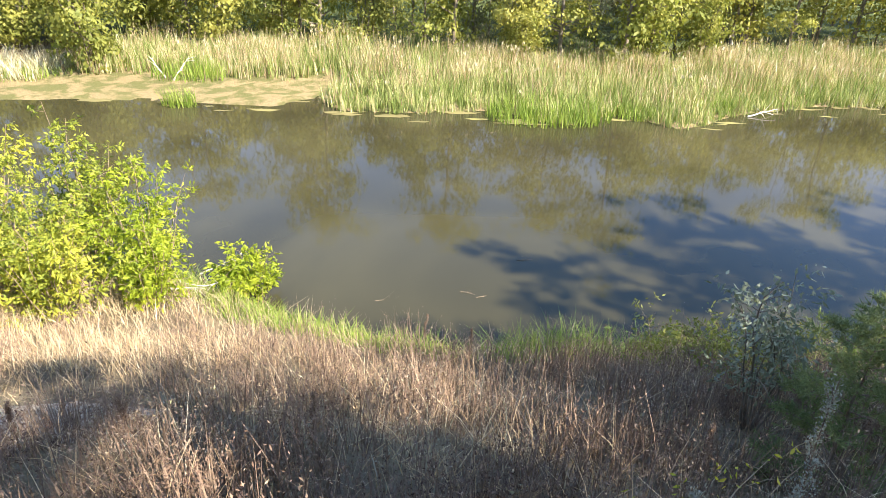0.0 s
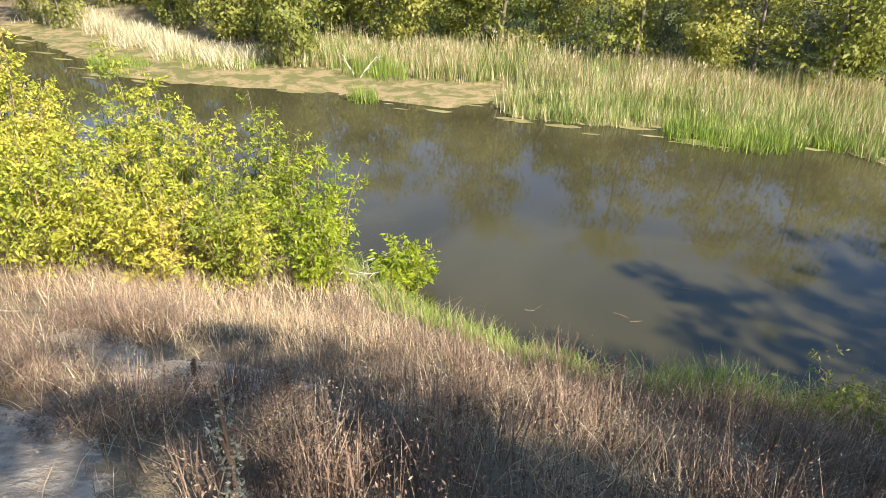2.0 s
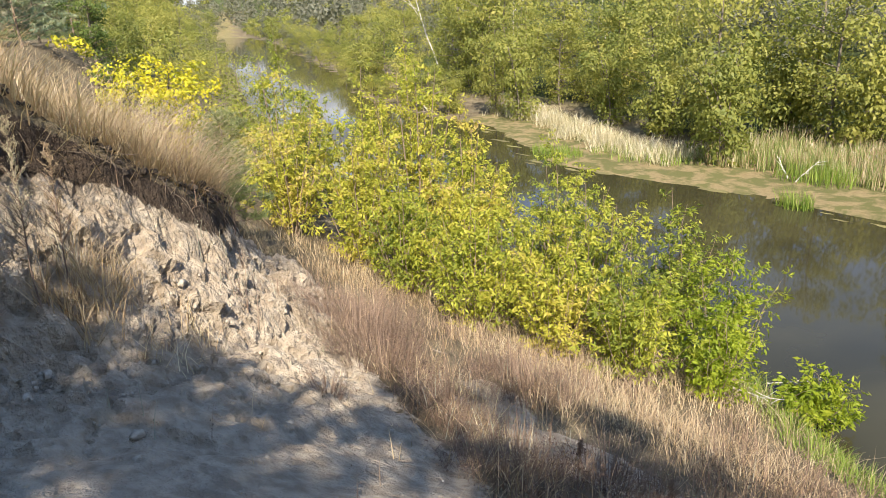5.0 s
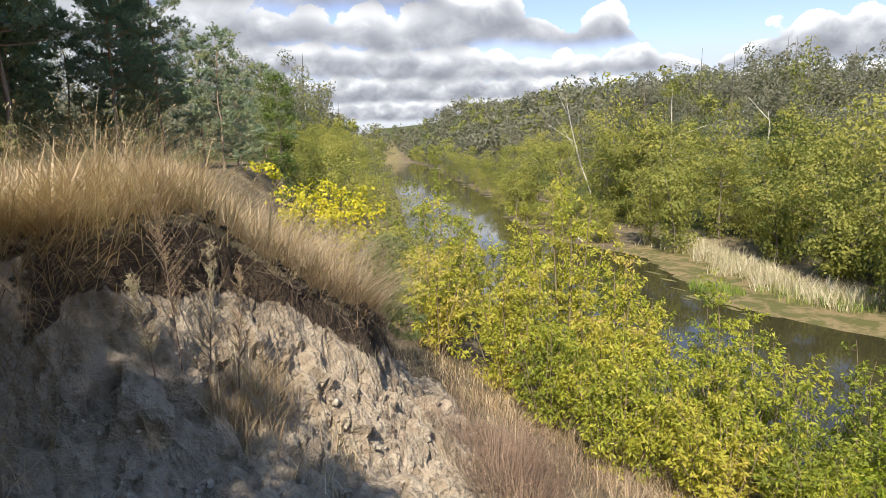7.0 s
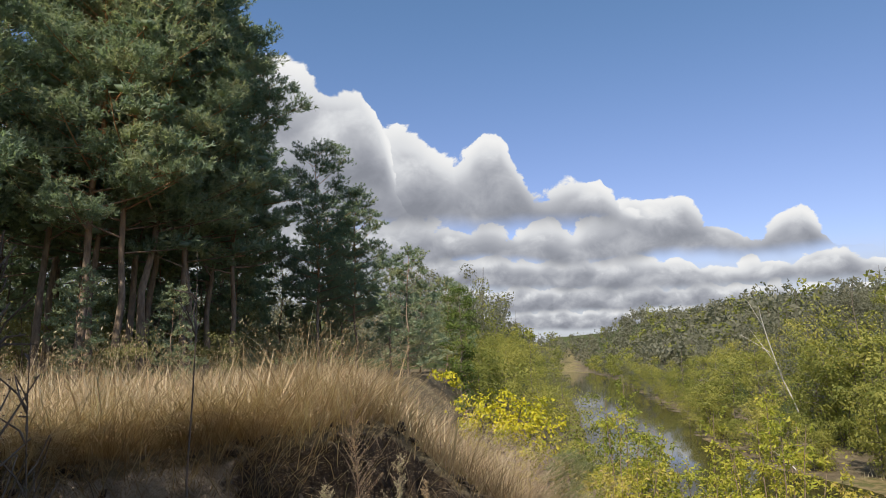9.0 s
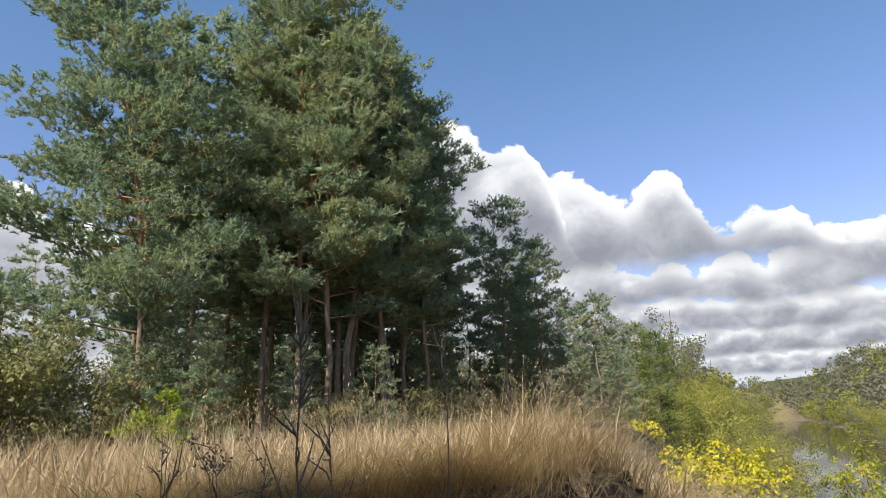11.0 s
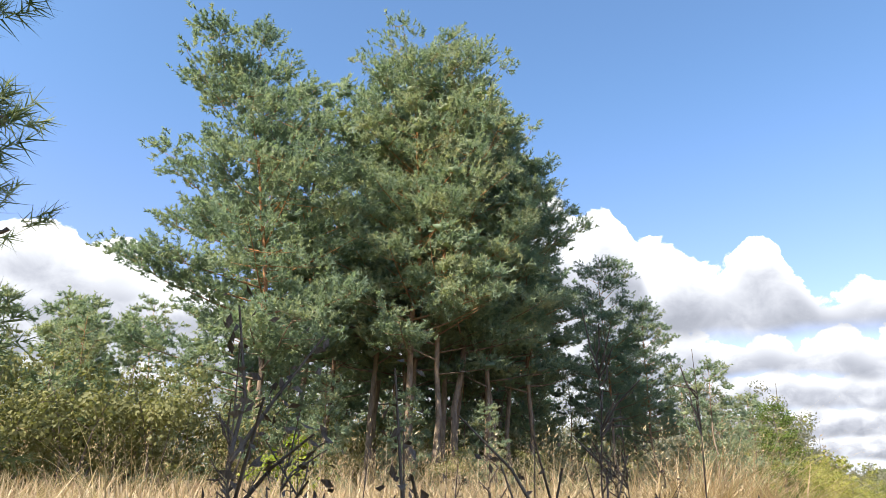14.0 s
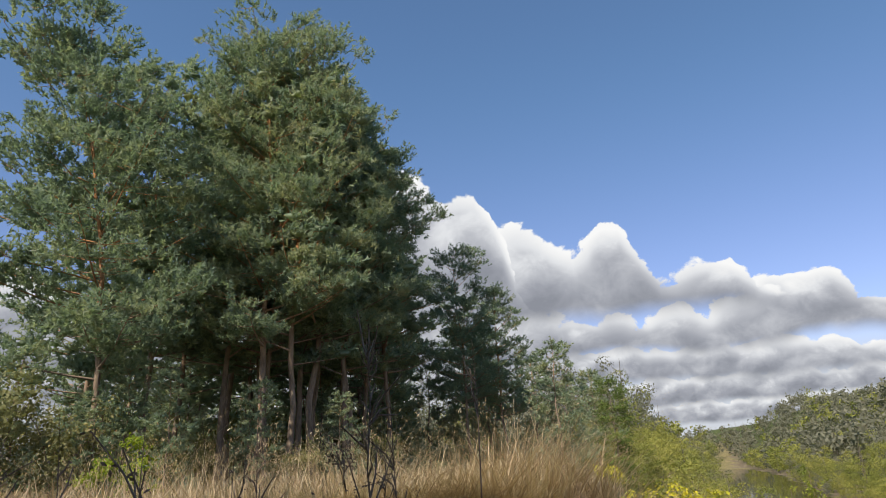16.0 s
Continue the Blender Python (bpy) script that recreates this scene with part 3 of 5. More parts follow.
# ---- ground and water ----
def build_ground():
    def axis(low, a, b, high, step, growth):
        """Even steps from a to b, ever longer ones beyond."""
        grown = lambda reach: np.cumsum(step * growth ** np.arange(1, int(math.log(reach * (growth - 1) / step + 1) / math.log(growth)) + 2))  # noqa: E731
        return np.concatenate([(a - grown(a - low))[::-1], np.arange(a, b, step), b + grown(high - b)])

    xs, ys = axis(-700, -9.4, -4.2, 500, 0.034, 1.048), axis(-300, -0.7, 4.2, 700, 0.034, 1.048)
    x, y = np.meshgrid(xs, ys, indexing="ij")
    z, bare, mud, cut = land(x, y)
    # the sandy face is broken into blocks and crusts that stand out square to it
    p = np.stack([x, y, z], -1)
    normal = np.cross(np.gradient(p, axis=0), np.gradient(p, axis=1))
    for _ in range(6):
        normal[1:-1, 1:-1] = (normal[:-2, 1:-1] + normal[2:, 1:-1] + normal[1:-1, :-2] + normal[1:-1, 2:] + normal[1:-1, 1:-1]) / 5
    normal /= np.linalg.norm(normal, axis=2, keepdims=True) + 1e-12
    d = beyond_edge(x, y)
    crust = smooth(-3.2, -4.4, x) * smooth(-13, -9.6, x) * smooth(0.02, 0.3, d) * smooth(5.0, 3.6, y) * smooth(-1.2, -0.4, y)
    on = crust > 0.01
    q = p[on]
    q = q + 0.35 * np.stack([rough(q[:, 0] + 3, q[:, 1] + q[:, 2], 0.45, 3), rough(q[:, 1] + 13, q[:, 0] + q[:, 2], 0.45, 3), rough(q[:, 2] + 23, q[:, 0] - q[:, 1], 0.45, 3)], -1)
    big, gap = blocks(q * [1, 1, 0.9], 0.30)
    mid_b, mid_gap = blocks(q + 7.0, 0.14)
    push = 0.15 * (big - 0.5) - 0.05 * smooth(0.16, 0.0, gap) + 0.05 * (mid_b - 0.5) - 0.02 * smooth(0.2, 0.0, mid_gap)
    steep = 0.30 + 0.70 * smooth(2.6, 0.9, d[on] + 0.8 * rough(q[:, 0], q[:, 1], 1.2, 2))
    p[on] += normal[on] * (push * crust[on] * steep)[:, None]
    wood = np.maximum(smooth(8, 10, y - far_shore(x)), smooth(-40, -55, x) * smooth(-2, -6, y - near_shore(x)))
    i, j = np.meshgrid(np.arange(len(xs) - 1), np.arange(len(ys) - 1), indexing="ij")
    q = np.stack([i * len(ys) + j, (i + 1) * len(ys) + j, (i + 1) * len(ys) + j + 1, i * len(ys) + j + 1], -1).reshape(-1, 4)
    me = mesh_of("ground", p.reshape(-1, 3), q, None, [M_GROUND], None, True)
    me.polygons.foreach_set("use_smooth", (crust[:-1, :-1] < 0.3).ravel())
    att = me.attributes.new("bare", "FLOAT_COLOR", "POINT")
    att.data.foreach_set("color", np.stack([bare, mud, cut, wood], -1).astype(np.float32).ravel())
    tagged(new("ground", me), "pale sandy river bluff with dry litter and muddy shores", "ground", kind="structure")
    v = np.array([(-700, -60, 0), (500, -60, 0), (500, 400, 0), (-700, 400, 0)], float)
    tagged(new("water", mesh_of("water", v, [(0, 1, 2, 3)], None, [M_WATER])), "still brown turbid river reflecting trees and clouds", "river", kind="structure")


build_ground()


# ---- trees ----
def limb_path(rng, start, way, length, rise, wobble, k=6):
    f = np.linspace(0, 1, k)[:, None]
    p = start + way * length * f + np.array([0, 0, 1.0]) * rise * length * f**2
    w = rng.normal(0, wobble * length, (k, 3)) * f
    return p + np.cumsum(w, 0) / k


def broad_crown(seed, tall, spread, base, limbs, twigs, per_twig, leaf, stems=1, open_low=0.25, narrow=0.5, spray=0.32, droop=0.3, groups=1, sides=6):
    """Stems, limbs and leaf sprays of a broad-leaved tree or shrub, as (wood heap, leaf heap)."""
    rng = np.random.default_rng(seed)
    wood, crown = Heap(), Heap()
    at, way, face = [], [], []
    for s in range(stems):
        a = rng.random() * 2 * np.pi
        out = (0.0 if stems == 1 else rng.uniform(0.2, 0.75)) * spread
        foot = np.array([np.cos(a), np.sin(a), 0]) * (0.0 if stems == 1 else rng.uniform(0.05, 0.35))
        h = tall * (1.0 if s == 0 else rng.uniform(0.65, 1.0))
        tip = foot + np.array([np.cos(a) * out, np.sin(a) * out, h])
        k = 9
        f = np.linspace(0, 1, k)[:, None]
        trunk = foot * (1 - f) + tip * f + np.array([np.cos(a), np.sin(a), 0]) * (-0.25 * out) * np.sin(f * np.pi) + np.cumsum(rng.normal(0, 0.012 * tall, (k, 3)), 0) * f
        r0 = (0.013 if stems == 1 else 0.010) * tall
        tube(wood, trunk, r0 * (1 - 0.88 * f[:, 0]), sides)
        for _ in range(max(2, limbs // stems)):
            g = rng.uniform(open_low, 0.97)
            p0 = np.array([np.interp(g, f[:, 0], trunk[:, c]) for c in range(3)])
            b = rng.random() * 2 * np.pi
            reach = spread * rng.uniform(0.45, 1.0) * (np.sin(np.pi * np.clip((g - open_low * 0.4) / (1.08 - open_low * 0.4), 0.05, 1)) ** 0.7) * (1 if stems == 1 else 0.62)
            path = limb_path(rng, p0, np.array([np.cos(b), np.sin(b), rng.uniform(-0.05, 0.45)]), reach, rng.uniform(0.0, 0.35), 0.10)
            tube(wood, path[::2], np.linspace(r0 * 0.38 * (1.1 - g) + 0.006, 0.003, len(path[::2])), 3)
            for _ in range(max(1, twigs // limbs)):
                u = rng.uniform(0.35, 1.0)
                q = np.array([np.interp(u, np.linspace(0, 1, len(path)), path[:, c]) for c in range(3)]) + rng.normal(0, 0.07 * spread, 3)
                outw = q - np.array([trunk[:, 0].mean(), trunk[:, 1].mean(), base + 0.45 * tall])
                outw /= np.linalg.norm(outw) + 1e-6
                n = max(1, int(per_twig * rng.uniform(0.6, 1.4)))
                shell = unit(rng, n)
                shell[:, 2] = np.where(rng.random(n) < 0.6, np.abs(shell[:, 2]), shell[:, 2])
                pts = q + shell * np.array([1, 1, 0.7]) * spray * rng.uniform(0.35 if spray < 0.6 else 0.7, 1.1, (n, 1)) * rng.uniform(0.7, 1.25)
                pts[:, 2] = np.maximum(pts[:, 2], 0.12)
                at.append(pts)
                tangent = np.cross(shell, unit(rng, n))
                way.append(tangent + unit(rng, n) * 0.4 + outw * 0.2)
                face.append(shell * [1, 1, 1.2] + outw * 0.6 + unit(rng, n) * 0.30)
    at, way, face = np.concatenate(at), np.concatenate(way), np.concatenate(face)
    if groups > 1:
        fan = rng.normal(0, 0.55, (len(at), groups, 3))
        way = (way[:, None] + fan).reshape(-1, 3)
        face = np.repeat(face, groups, 0)
        at = np.repeat(at, groups, 0) + rng.normal(0, leaf * 0.25, (len(at) * groups, 3))
    leaves(crown, at, way, leaf * rng.uniform(0.65, 1.25, len(at)), rng, narrow, droop, face)
    return wood, crown


def shrub_parts(seed, tall, spread, stems, per_metre, leaf, fan=4, base=0.08):
    """Many upright, arching stems with short side twigs, leaf sprays all along them."""
    rng = np.random.default_rng(seed)
    wood, crown = Heap(), Heap()
    at, way = [], []
    for s in range(stems):
        a = s * 2.399 + rng.normal(0, 0.3)
        out = spread * np.sqrt((s + 0.3) / stems) * rng.uniform(0.8, 1.1)
        h = tall * (1.0 if s == 1 else rng.uniform(0.6, 0.98) * (1.02 - 0.38 * (out / spread) ** 2))
        f = np.linspace(0, 1, 9)[:, None]
        side = np.array([np.cos(a), np.sin(a), 0])
        path = side * (0.15 * out + 0.85 * out * f**0.8) + np.array([0, 0, 1.0]) * h * f + np.cumsum(rng.normal(0, 0.035, (9, 3)), 0) * f
        r0 = 0.007 * h + 0.005
        tube(wood, path, r0 * (1 - 0.85 * f[:, 0]), 5)
        for _ in range(int(per_metre * h)):
            u = rng.uniform(base, 1.0) ** 0.85
            p0 = np.array([np.interp(u, f[:, 0], path[:, c]) for c in range(3)])
            b = rng.random() * 2 * np.pi
            ln = rng.uniform(0.15, 0.5) * (1.1 - 0.55 * u)
            d = np.array([np.cos(b), np.sin(b), rng.uniform(-0.1, 0.9)])
            tip = p0 + d * ln
            if rng.random() < 0.25:
                tube(wood, np.array([p0, p0 + d * ln * 0.5 + [0, 0, 0.02], tip]), [0.005, 0.004, 0.002], 3)
            for g in (0.45, 0.75, 1.0):
                at.append(np.tile(p0 + d * ln * g, (fan, 1)) + rng.normal(0, 0.03, (fan, 3)))
                way.append(np.tile(d * 0.5, (fan, 1)) + rng.normal(0, 0.6, (fan, 3)))
    at, way = np.concatenate(at), np.concatenate(way)
    leaves(crown, at, way, leaf * rng.uniform(0.6, 1.3, len(at)), rng, 0.36, 0.55)
    return wood, crown


def pine_parts(seed, tall, spread, bare, limbs, pads, shoots=9, bristles=14, lean=0.0, shoot=0.34, wide=0.05, sides=5, flat=0.75, power=0.75):
    """Trunk, limbs and needle foliage of a Scots pine: pads of upswept, bristling shoots along the limbs."""
    rng = np.random.default_rng(seed)
    trunk, boughs, crown = Heap(), Heap(), Heap()
    k = 12
    f = np.linspace(0, 1, k)[:, None]
    axis = np.array([0, 0, 1.0]) * tall * f + np.array([lean * tall, 0, 0]) * f**2 + np.cumsum(rng.normal(0, 0.006 * tall, (k, 3)) * [1, 1, 0], 0)
    r0 = 0.0065 * tall + 0.02
    tube(trunk, axis, r0 * (1 - 0.9 * f[:, 0]) * (1 + 0.5 * np.exp(-f[:, 0] * 25)), 9)
    hubs, outs, balls = [], [], []
    for i in range(limbs):
        g = bare + (0.975 - bare) * ((i + rng.random()) / limbs)
        p0 = np.array([np.interp(g, f[:, 0], axis[:, c]) for c in range(3)])
        b = i * 2.399 + rng.normal(0, 0.4)
        u = (g - bare) / (1 - bare)
        reach = spread * (0.16 + 0.95 * (1 - u) ** power * (0.72 + 0.28 * min(1.0, u * 5))) * rng.uniform(0.62, 1.1)
        way = np.array([np.cos(b), np.sin(b), rng.uniform(-0.02, 0.2) + 0.55 * u])
        path = limb_path(rng, p0, way, reach, rng.uniform(0.02, 0.22), 0.06, 7)
        tube(boughs, path[:: 1 if sides > 3 else 2], np.linspace(r0 * 0.26 * (1.15 - u) + 0.008, 0.006, 7)[:: 1 if sides > 3 else 2], sides)
        m = max(2, int(round(pads / limbs * (0.35 + 1.1 * reach / spread))))
        for j in range(m):
            w = 1.0 if j == 0 else rng.uniform(0.12, 1.0) ** 0.8
            q = np.array([np.interp(w, np.linspace(0, 1, 7), path[:, c]) for c in range(3)])
            side = np.cross(way, [0, 0, 1]) * rng.normal(0, 0.20 * reach * (1.2 - 0.6 * w))
            hub = q + side + np.array([0, 0, abs(rng.normal(0, 0.03 * spread))])
            hubs.append(hub)
            outs.append(np.array([way[0] * 0.7, way[1] * 0.7, 0.75]))
            balls.append((0.13 * spread + 0.08) * rng.uniform(0.7, 1.25))
            if rng.random() < 0.5:
                tube(boughs, np.array([q, (q + hub) / 2 + [0, 0, -0.03], hub]), [0.014, 0.010, 0.006], 3)
    hubs, outs, balls = np.array(hubs), np.array(outs), np.array(balls)
    n = len(hubs)
    d = unit(rng, n * shoots).reshape(n, shoots, 3)
    start = hubs[:, None] + d * balls[:, None, None] * rng.uniform(0.15, 0.95, (n, shoots, 1)) * np.array([1, 1, flat * 0.6])
    aim = d * np.array([0.8, 0.8, 0.35]) + outs[:, None] * rng.uniform(0.6, 1.2, (n, shoots, 1))
    aim /= np.linalg.norm(aim, axis=2, keepdims=True)
    start, aim = start.reshape(-1, 1, 3), aim.reshape(-1, 1, 3)
    ln = shoot * rng.uniform(0.6, 1.25, (len(start), 1, 1))
    t = rng.uniform(0.0, 1.0, (len(start), bristles, 1)) ** 0.7
    at = start + aim * ln * t
    way = aim * 0.8 + unit(rng, len(start) * bristles).reshape(-1, bristles, 3)
    at, way = at.reshape(-1, 3), way.reshape(-1, 3)
    way /= np.linalg.norm(way, axis=1, keepdims=True)
    size = shoot * 0.6 * rng.uniform(0.7, 1.2, len(at)) * (1.15 - 0.35 * t.reshape(-1))
    side = np.cross(way, unit(rng, len(at)))
    side *= wide * 0.5 / (np.linalg.norm(side, axis=1, keepdims=True) + 1e-9)
    v = np.stack([at - side, at + side, at + way * size[:, None]], 1).reshape(-1, 3)
    crown.add(v, None, np.arange(len(v)).reshape(-1, 3))
    if sides == 3:
        hearts(crown, hubs + [0, 0, 0.05], balls * 0.5, rng, 0.5)
    return trunk, boughs, crown


def make_tree(name, x, y, label, category, group, heaps, mats, names, turn=0.0, size=1.0, z=None):
    ob = thing(name, x, y, label, category, group, z, turn, size)
    for heap, mat, n in zip(heaps, mats, names):
        part(n, heap, mat, ob, "", n == "trunk")
    return ob


def again(ob, x, y, turn, size, label="", sink=0.05, stretch=1.0):
    c = copy_thing(ob, pose(x, y, float(height(x, y)) - sink, 0, 0, turn))
    c.scale = (size, size, size * stretch)
    return tagged(c, label)


rng = np.random.default_rng(5)

# box elders on the near terrace
MAPLES = [  # x, y, height, spread, stems, green
    (-5.75, 10.7, 2.3, 0.95, 15, 1), (-7.2, 11.5, 3.1, 0.9, 15, 0), (-8.5, 10.3, 3.3, 1.25, 21, 0), (-10.1, 11.2, 3.6, 1.2, 17, 0), (-9.6, 9.2, 2.8, 1.1, 18, 0), (-7.1, 9.8, 2.3, 0.9, 15, 0), (-11.3, 9.3, 4.1, 1.3, 20, 0), (-13.0, 9.4, 5.6, 1.4, 21, 0),
    (-14.9, 9.0, 4.8, 1.4, 20, 0), (-16.9, 7.9, 4.7, 1.4, 18, 0), (-13.2, 11.4, 3.6, 1.3, 16, 0), (-18.7, 9.4, 4.0, 1.4, 15, 0), (-12.3, 7.4, 3.3, 1.1, 16, 0), (-14.6, 6.8, 3.6, 1.1, 14, 0), (-6.3, 8.7, 1.9, 0.85, 15, 0), (-7.6, 8.3, 2.3, 0.95, 16, 0), (-9.0, 7.6, 2.5, 0.95, 15, 0), (-5.2, 9.6, 1.7, 0.7, 13, 1), (-10.6, 7.3, 2.6, 0.9, 14, 0)]
for i, (x, y, h, s, st, green) in enumerate(MAPLES):
    w, c = shrub_parts(100 + i, h, s * 1.15, st + 3, 11, 0.095, 5)
    make_tree("box_elder", x, y, "bushy box elder with " + ("bright green" if green else "yellowing green") + " leaves at the water's edge", "tree", "box elders on the near bank",
              (w, c), (M_TWIG, M_MAPLE_GREEN if green else M_MAPLE), ("wood", "crown"))
w, c = shrub_parts(131, 1.2, 0.55, 12, 20, 0.11, 4)
make_tree("box_elder_sapling", -3.95, 10.6, "small bright green box elder sapling on the grassy shore", "shrub", "", (w, c), (M_TWIG, M_MAPLE_GREEN), ("wood", "crown"))

# yellow shrub and birch on the near bank further along
w, c = broad_crown(140, 3.5, 2.5, 0.3, 44, 270, 15, 0.105, 9, 0.08, 0.7, 0.30, 0.35, 2)
make_tree("yellow_shrub", -19.5, 5.8, "broad shrub with large lemon-yellow autumn leaves", "shrub", "", (w, c), (M_BARK, M_YELLOW), ("wood", "crown"))
w, c = broad_crown(141, 3.0, 1.5, 0.3, 30, 200, 14, 0.10, 7, 0.1, 0.6, 0.28, 0.35, 2)
make_tree("green_shrub", -20.6, 8.4, "dense green shrub growing below the bluff edge", "shrub", "", (w, c), (M_BARK, M_TREE), ("wood", "crown"))
w, c = broad_crown(142, 5.0, 0.85, 0.4, 80, 560, 12, 0.055, 1, 0.05, 0.8, 0.24, 0.5, 2)
make_tree("birch", -24.9, 5.6, "slender young birch with thin green leaves", "tree", "birches", (w, c), (M_BARK, M_BIRCH), ("trunk", "crown"))

# pine grove on the plateau
V = [pine_parts(200, 15.2, 4.9, 0.24, 46, 600, 12, 18, 0.14, 0.29, 0.044, 5, 0.75, 0.55), pine_parts(201, 17.2, 3.9, 0.27, 54, 520, 12, 18, 0.0, 0.29, 0.036, 5, 0.75, 0.5), pine_parts(202, 15.0, 3.3, 0.26, 42, 110, 9, 14, 0.015, 0.40, 0.065, 3, 0.75, 0.6),
     pine_parts(203, 7.5, 2.1, 0.05, 36, 84, 8, 14, 0.0, 0.34, 0.055, 3, 0.75, 0.7), pine_parts(204, 4.2, 1.35, 0.03, 30, 90, 8, 22, 0.0, 0.30, 0.022), pine_parts(205, 16.0, 3.6, 0.24, 42, 116, 9, 14, 0.0, 0.40, 0.065, 3, 0.75, 0.6), pine_parts(206, 3.4, 1.15, 0.05, 26, 70, 7, 30, 0.0, 0.20, 0.008),
     pine_parts(207, 15.2, 3.2, 0.29, 50, 330, 11, 16, 0.0, 0.30, 0.036, 5, 0.75, 0.5)]
P_LABELS = ["tall spreading Scots pine standing alone beside the grove", "tall dense Scots pine with reddish upper bark", "slim Scots pine with a bare orange trunk", "young Scots pine with branches to the ground", "small bushy Scots pine in the dry grass", "tall Scots pine deeper in the shaded grove", "small dark young pine beside the path", "tall dark Scots pine branched low at the grove's edge"]
P_NAMES = ("trunk", "branchwork", "foliage")
P_MATS = (M_PINE_BARK, M_PINE_BARK, M_NEEDLE)
P_YOUNG = (M_PINE_BARK, M_PINE_BARK, M_NEEDLE_YOUNG)
PINES = [(0, -18.2, -9.8, -59, 0.885), (2, -20.4, -5.2, 70, 0.92), (2, -21.2, -7.7, 160, 0.95), (2, -22.2, -3.6, 300, 0.9), (2, -22.9, -6.6, 20, 0.9), (2, -24.4, -3.4, 220, 0.85), (1, -19.9, -6.0, 0, 0.89), (7, -21.1, -4.6, 80, 1.0), (7, -22.8, -3.9, 200, 0.95), (7, -24.4, -2.5, 310, 0.82), (7, -21.2, -6.2, 140, 0.9), (7, -23.4, -4.9, 20, 0.95), (2, -23.5, -8.2, 190, 1.0), (2, -20.6, -9.6, 250, 0.98), (2, -22.6, -5.6, 130, 0.95),
         (5, -26.5, -4.4, 290, 0.95), (2, -27.0, -8.0, 10, 0.98), (5, -26.0, -11.0, 70, 0.92), (2, -21.5, -12.2, 170, 0.8), (5, -30.0, -6.0, 220, 0.95), (2, -30.5, -10.0, 310, 0.95), (5, -29.5, -4.2, 120, 0.84),
         (2, -33.5, -4.5, 60, 0.9), (2, -25.0, -14.0, 200, 0.85), (5, -30.0, -14.5, 340, 0.9), (7, -26.6, 0.3, 150, 0.60), (7, -27.6, 1.9, 260, 0.50), (3, -33.0, 4.0, 0, 0.75), (3, -36.0, 5.9, 130, 0.6),
         (3, -31.5, 6.4, 80, 0.62), (3, -24.9, 3.6, 210, 0.62), (3, -40.5, 8.5, 210, 0.7), (5, -38.0, 1.0, 20, 0.62), (4, -10.6, 3.9, 40, 0.42), (3, -17.0, -7.4, 40, 0.42), (3, -17.6, -8.8, 140, 0.48), (3, -18.6, -5.6, 260, 0.40), (3, -16.6, -9.0, 20, 0.36), (3, -19.6, -3.6, 200, 0.36), (3, -16.0, -10.6, 300, 0.5), (3, -15.4, -13.6, 75, 0.62), (3, -14.2, -15.6, 175, 0.66), (3, -16.6, -15.4, 255, 0.72), (3, -18.6, -14.2, 15, 0.7), (3, -19.4, -10.2, 15, 0.55), (3, -24.6, -5.0, 55, 0.6), (3, -25.6, -2.6, 205, 0.6), (3, -27.8, -6.2, 5, 0.75),
         (3, -28.2, -11.2, 95, 0.85), (5, -37.0, -5.0, 10, 0.95), (2, -37.5, -3.6, 10, 0.8), (3, -31.0, 1.5, 65, 0.9), (3, -13.0, -17.6, 35, 0.7), (3, -16.2, -18.2, 95, 0.8), (3, -19.2, -17.0, 155, 0.8), (3, -40.0, -4.0, 65, 1.0), (3, -39.0, -12.0, 265, 1.0), (3, -35.0, -14.0, 25, 0.9), (3, -33.0, -7.0, 225, 0.8), (3, -23.5, -21.0, 30, 0.85), (3, -27.5, -24.0, 300, 1.0), (3, -20.0, -20.5, 30, 0.6), (5, -36.5, -26.5, 30, 0.7)]
PINES += [(3, -31.0 - 1.3 * (k % 3), -17.0 + 1.75 * k, 47 * k, 0.72 + 0.09 * (k % 4)) for k in range(11)]
done = {}
for kind, x, y, turn, size in PINES:
    if kind not in done:
        done[kind] = make_tree("pine", x, y, P_LABELS[kind], "pine tree", "pines on the plateau", V[kind], P_YOUNG if kind == 4 else P_MATS, P_NAMES, turn, size)
    else:
        again(done[kind], x, y, turn, size)
# pines behind the viewer, whose shade falls on the slope and the water
for kind, x, y, turn, size in [(5, 22.0, 2.0, 15, 0.98), (2, 26.5, 2.6, 95, 1.0), (5, 31.0, 3.4, 200, 1.0), (5, 16.2, 1.6, 60, 0.78), (2, 35.0, 3.6, 20, 1.0), (2, 19.0, 4.0, 20, 0.8),
                               (2, -0.3, -3.6, 10, 0.44),  (3, 1.0, -3.2, 75, 0.8), (3, 0.45, -4.0, 20, 0.85), (3, 0.1, -4.4, 110, 0.88), (3, 2.4, -3.6, 40, 0.95), (5, 4.6, -3.5, 75, 0.52), (2, 6.6, -3.0, 10, 0.68), (5, 9.0, -3.4, 230, 0.62), (2, 11.2, -2.8, 130, 0.62), (5, 13.2, -3.2, 0, 0.66), (2, 15.2, -2.6, 200, 0.84), (5, 17.6, -2.8, 30, 0.82), (3, 11.8, -1.8, 290, 1.1),
                               (3, 6.0, -1.6, 300, 0.8)]:
    again(done[kind], x, y, turn, size)
for x, y, turn in [(-0.75, -3.75, 130), (-1.15, -4.4, 250)]:
    again(done[3], x, y, turn, 0.48, "", 0.05, 1.5)
make_tree("pine", -2.25, -4.1, P_LABELS[6], "pine tree", "pines on the plateau", V[6], P_YOUNG, P_NAMES, 140, 1.0)

